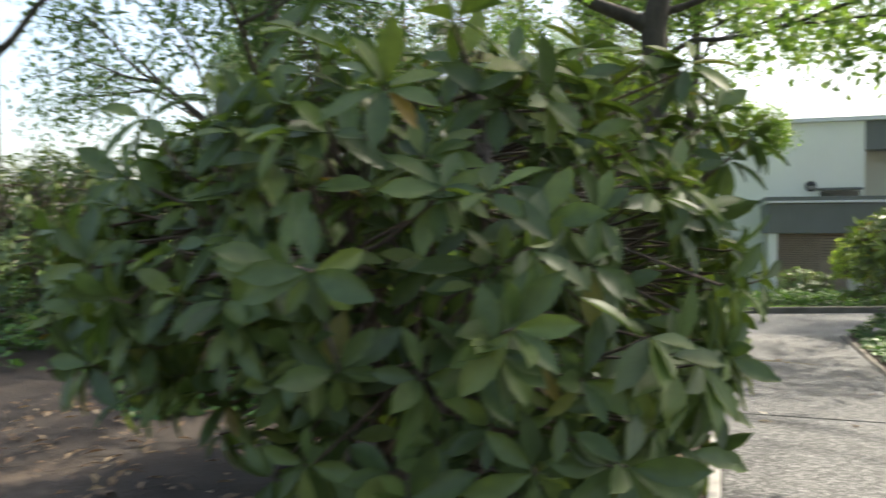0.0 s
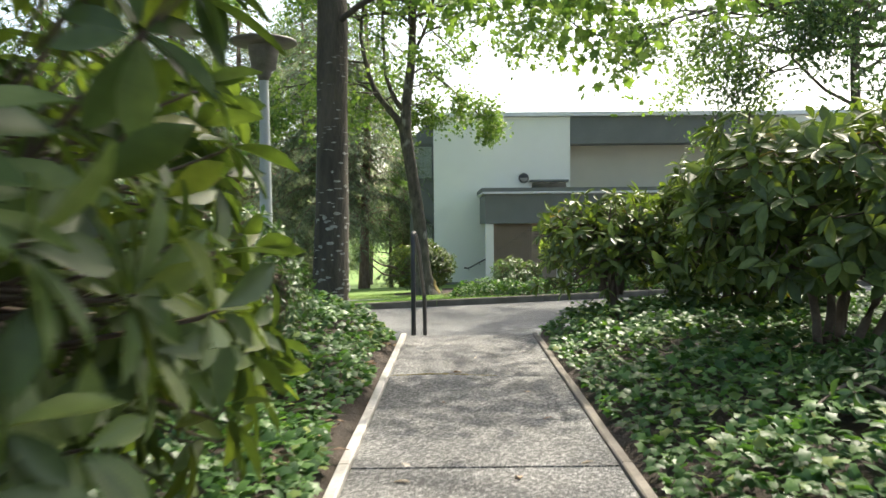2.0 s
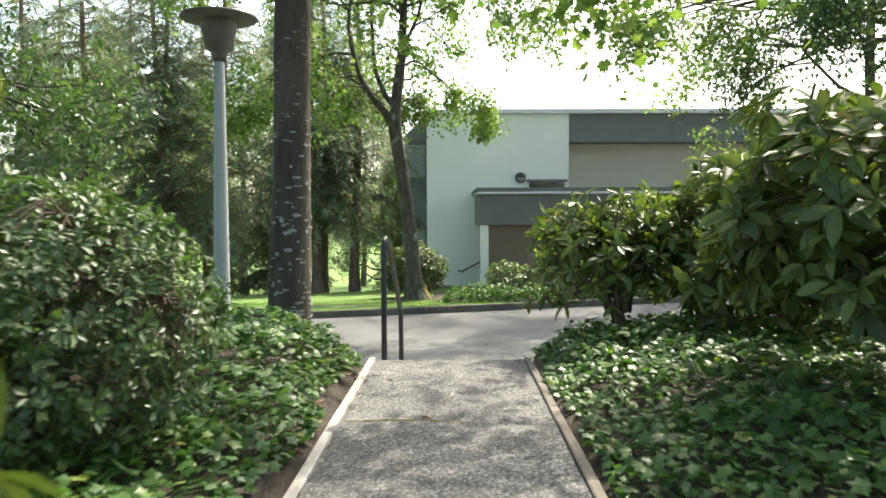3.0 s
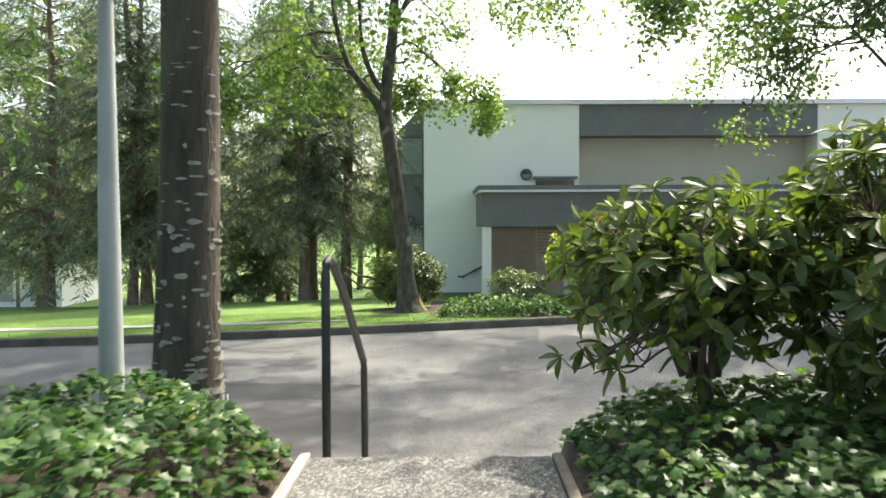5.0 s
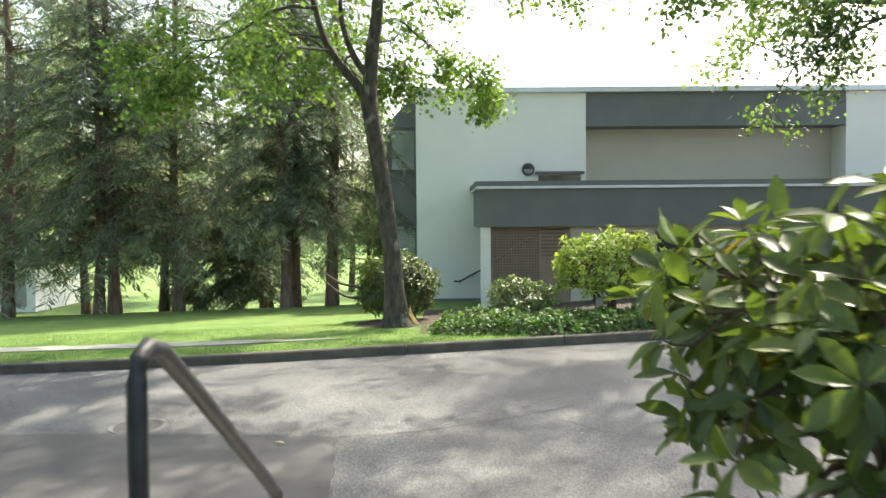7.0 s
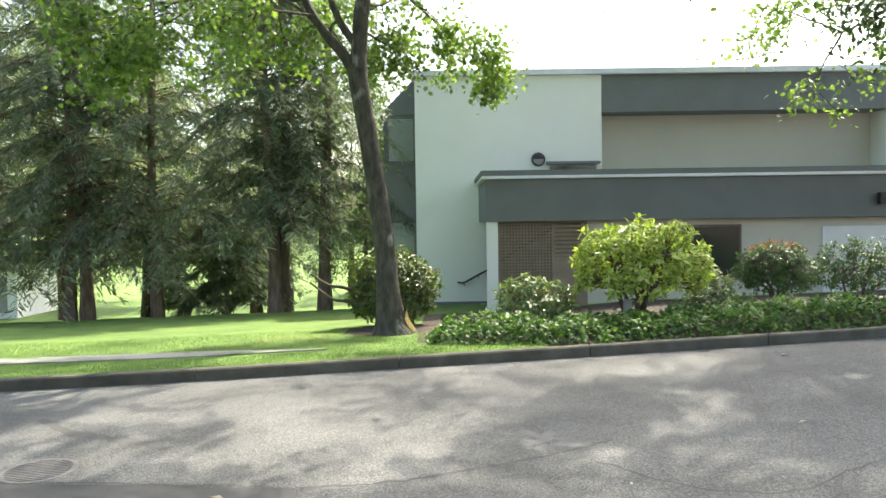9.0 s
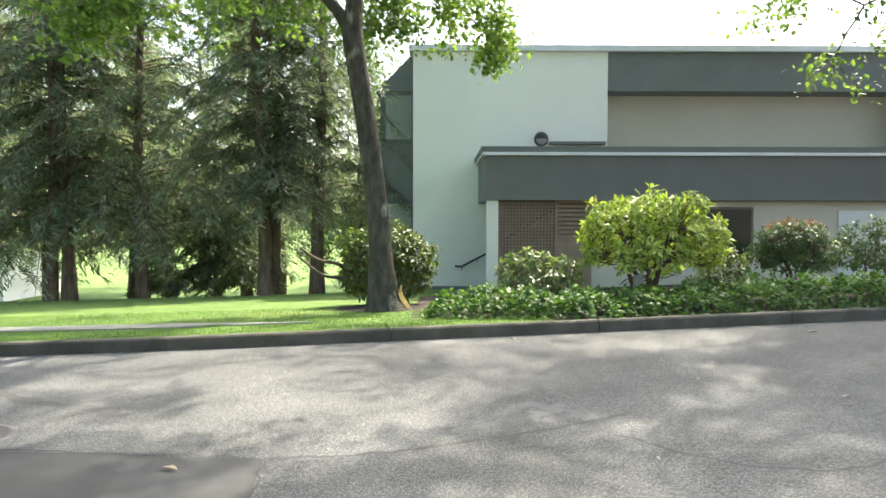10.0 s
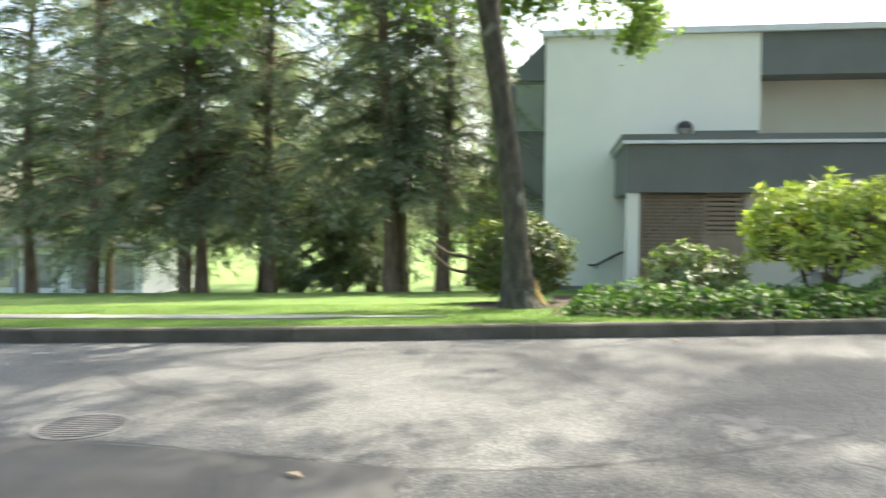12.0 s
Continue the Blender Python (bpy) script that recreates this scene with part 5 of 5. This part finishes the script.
# Trunk stands outside the camera's view; high limbs are added to shade the bed.
tree("tree", "dark evergreen tree with small glossy leaves, added to shade the bed", [(6.5, 9.2, -0.1), (6.45, 9.2, 1.2), (6.3, 9.2, 3.0), (6.2, 9.2, 5.3)], [0.16, 0.12, 0.10, 0.04],
     [((6.40, 9.2, 1.6), (-1, 0.2, 0.5), 1.08, 0.04, 0.1), ((6.40, 9.2, 1.9), (-0.5, -1, 0.5), 1.22, 0.04, 0.1), ((6.40, 9.2, 2.4), (-0.6, 1, 0.5), 1.15, 0.04, 0.1), ((6.30, 9.2, 2.8), (1, 0.2, 0.5), 1.22, 0.04, 0.1), ((6.25, 9.2, 4.4), (0.4, -1, 0.5), 1.30, 0.04, 0.1), ((6.2, 9.2, 5.1), (-0.25, -1, 0.15), 3.0, 0.04, 0.0), ((6.2, 9.2, 5.0), (0.1, -1, 0.1), 2.6, 0.04, 0.0), ((5.2, 7.2, 5.4), (-0.7, -0.8, 0.1), 2.4, 0.03, 0.0), ((6.2, 9.2, 5.2), (0.5, -1, 0.15), 2.6, 0.04, 0.0), ((5.2, 7.2, 5.4), (0.0, -1, 0.05), 2.6, 0.03, 0.0), ((4.9, 7.4, 5.4), (-0.2, -1, 0.05), 2.4, 0.03, 0.0)], 225, M_BARK2, M_DARKTREE, 20, 0.18, 0.10, T_LONG, 3,
     bare=[([(6.2, 9.2, 4.9), (5.8, 8.2, 5.3), (5.2, 7.2, 5.4)], 0.04)])


def conifer(label, at, height, rad, low, reach, seed, dens=1.0):
    """A forest conifer: straight trunk, tiers of drooping branches, flat sprays of needles."""
    r = np.random.RandomState(seed)
    top = empty("conifer", at, label, "conifer tree", "conifers")
    tk = Tubes()
    hs = np.linspace(-0.3, height, 12)
    tk.add(np.stack([0.12 * np.sin(hs * 0.4 + seed), 0.1 * np.cos(hs * 0.3), hs], -1), np.interp(hs, [-0.3, 0.3, height], [rad * 1.35, rad, 0.03]), 14, 0.04)
    tk.make("trunk", M_CBARK, top)
    br = Tubes()
    pos, dd, nn, sz = [], [], [], []
    n = int(12 * (height - low) * dens)
    for k in range(n):
        h = low + (height - low) * (k + r.rand()) / n
        az = r.uniform(0, 2 * np.pi)
        L_ = reach * (1 - 0.8 * ((h - low) / (height - low)) ** 1.2) * r.uniform(0.55, 1.1)
        out = np.array([np.cos(az), np.sin(az), 0])
        s = np.array([0.12 * np.sin(h * 0.4 + seed), 0.1 * np.cos(h * 0.3), h])
        P = np.array([s, s + out * L_ * 0.35 + [0, 0, 0.08 * L_], s + out * L_ * 0.7 - [0, 0, 0.08 * L_], s + out * L_ - [0, 0, 0.38 * L_]])
        P = curve_pts(P, 3)
        br.add(P, np.linspace(0.03, 0.006, len(P)), 4)
        m = int((215 if h < 11 else 80) * L_ / reach)
        t = r.uniform(0.08, 1.0, m)
        q = np.stack([np.interp(t * (len(P) - 1), np.arange(len(P)), P[:, a_]) for a_ in range(3)], -1)
        perp = np.array([-out[1], out[0], 0])
        sgn = r.choice([-1, 1], m)[:, None]
        side = perp * sgn * r.uniform(0.5, 1.0, (m, 1)) + out * r.uniform(0.3, 0.9, (m, 1)) - np.array([0, 0, 1]) * r.uniform(0.15, 0.75, (m, 1))
        pos.append(q + side * r.uniform(0, 0.28, (m, 1)) + r.normal(0, 0.04, (m, 3)))
        dd.append(side)
        nn.append(r.normal(0, 0.4, (m, 3)) + [0, 0, 1])
        sz.append(r.uniform(0.125, 0.325, m))
    tagged(br.make("bough", M_CBARK, top), kind="stuff")
    V, F = cloud(T_FAN, np.concatenate(pos), np.concatenate(dd), np.concatenate(nn), np.concatenate(sz))
    tagged(part_np("needle_spray", V, F, M_NEEDLE, top), kind="stuff")
    return top


def on_ground(x, y, dz=0.0):
    return (x, y, float(ground_z(x, y)) + dz)


LAB = "tall dark conifer with drooping needle sprays behind the lawn"
c1 = conifer(LAB, on_ground(-10.5, 34), 17, 0.17, 1.8, 4.0, 301)
c2 = conifer("tall conifer with a bare lower trunk behind the lawn", on_ground(-4.3, 34), 17, 0.22, 2.7, 3.5, 303)
c3 = conifer(LAB, on_ground(-8.0, 34.5), 16, 0.18, 1.8, 4.0, 305)
for (x, y, src, rot, s) in [(-10.12, 34.1, c2, 40, 0.9), (-3.95, 34.6, c2, 200, 0.92), (-2.68, 35, c2, 115, 0.95), (-13.7, 34.5, c1, 80, 1.1), (-17.0, 36, c3, 30, 1.1), (-10.4, 40, c3, 160, 1.0), (-14.2, 41, c1, 250, 1.1), (-6.6, 42, c3, 75, 1.05), (-18.5, 43, c3, 190, 1.1), (-20.5, 33, c1, 300, 1.1)]:
    ob = copy_thing(src, pose(*on_ground(x, y), 0, 0, rot))
    ob.scale = (s, s, s)
small = conifer("young conifer with branches down to the grass", on_ground(-5.6, 38.0), 6.0, 0.09, 0.4, 1.9, 311, 1.2)
for x, y, rot, s in [(-6.5, 37.4, 70, 1.1), (-1.3, 38.5, 150, 0.8), (-9.3, 40.5, 20, 0.8)]:
    ob = copy_thing(small, pose(*on_ground(x, y), 0, 0, rot))
    ob.scale = (s, s, s)

# leafy trees: behind the beds on the near side, and far behind the lawn
def broadleaf(label, x, y, seed, leaf_m, per, spread, leaf, rise=0.0):
    z = float(ground_z(x, min(y, 60)))
    limbs = [((0, 0.1, 3.4), (1, 0.1, 0.4), 2.8, 0.06, 0.1), ((0, 0.1, 3.8), (-1, -0.3, 0.4), 2.8, 0.06, 0.1), ((0, 0.1, 4.6), (0.3, -1, 0.5), 2.8, 0.06, 0.1), ((0, 0.1, 5.6), (0.3, 1, 0.5), 2.8, 0.06, 0.1), ((0.1, 0.1, 6.4), (0.9, -0.4, 0.6), 2.6, 0.05, 0.1), ((0.1, 0.1, 7.4), (-0.8, 0.2, 0.7), 2.5, 0.05, 0.1), ((0.2, 0.1, 8.8), (0, 0, 1), 2.4, 0.05, 0.1)]
    return tree("broadleaf_tree", label, [(x, y, z), (x + 0.1, y, z + 2.7), (x, y + 0.1, z + 5.2 + rise), (x + 0.2, y + 0.1, z + 9.2 + rise)], [0.22, 0.16, 0.13, 0.05],
                [((p[0] + x, p[1] + y, p[2] + z + rise), d, ln, rad, up) for p, d, ln, rad, up in limbs], seed, M_BARK2, leaf_m, per, spread, leaf, T_SMALL)


bl = broadleaf("bright green broadleaf tree with a dense leafy crown", -4.5, 57, 231, M_FAR, 55, 0.42, 0.16)
broadleaf("slender dark-leaved tree behind the shaded bed", -7.0, 11.0, 237, M_SMALL, 36, 0.3, 0.13)
broadleaf("dark-leaved tree at the edge of the shaded bed", -10.0, 8.2, 239, M_SMALL, 40, 0.34, 0.13)
broadleaf("dense dark green tree behind the kerb", 12.7, 24.4, 243, M_SMALL, 60, 0.4, 0.17, 1.2)
broadleaf("leafy tree beyond the shaded bed", -9.4, 14.6, 241, M_SMALL, 36, 0.34, 0.14)
for x, y, rot, s in [(-2.0, 41, 140, 0.55), (-0.2, 44, 220, 0.6), (-6.2, 47, 80, 0.7), (-13, 58, 200, 1.5), (-22, 56, 300, 1.5), (-1.0, 46, 20, 0.9), (-30, 48, 100, 1.4)]:
    z = float(ground_z(x, min(y, 60)))
    ob = copy_thing(bl, pose(x, y, z, 0, 0, rot))
    ob.scale = (s, s, s)
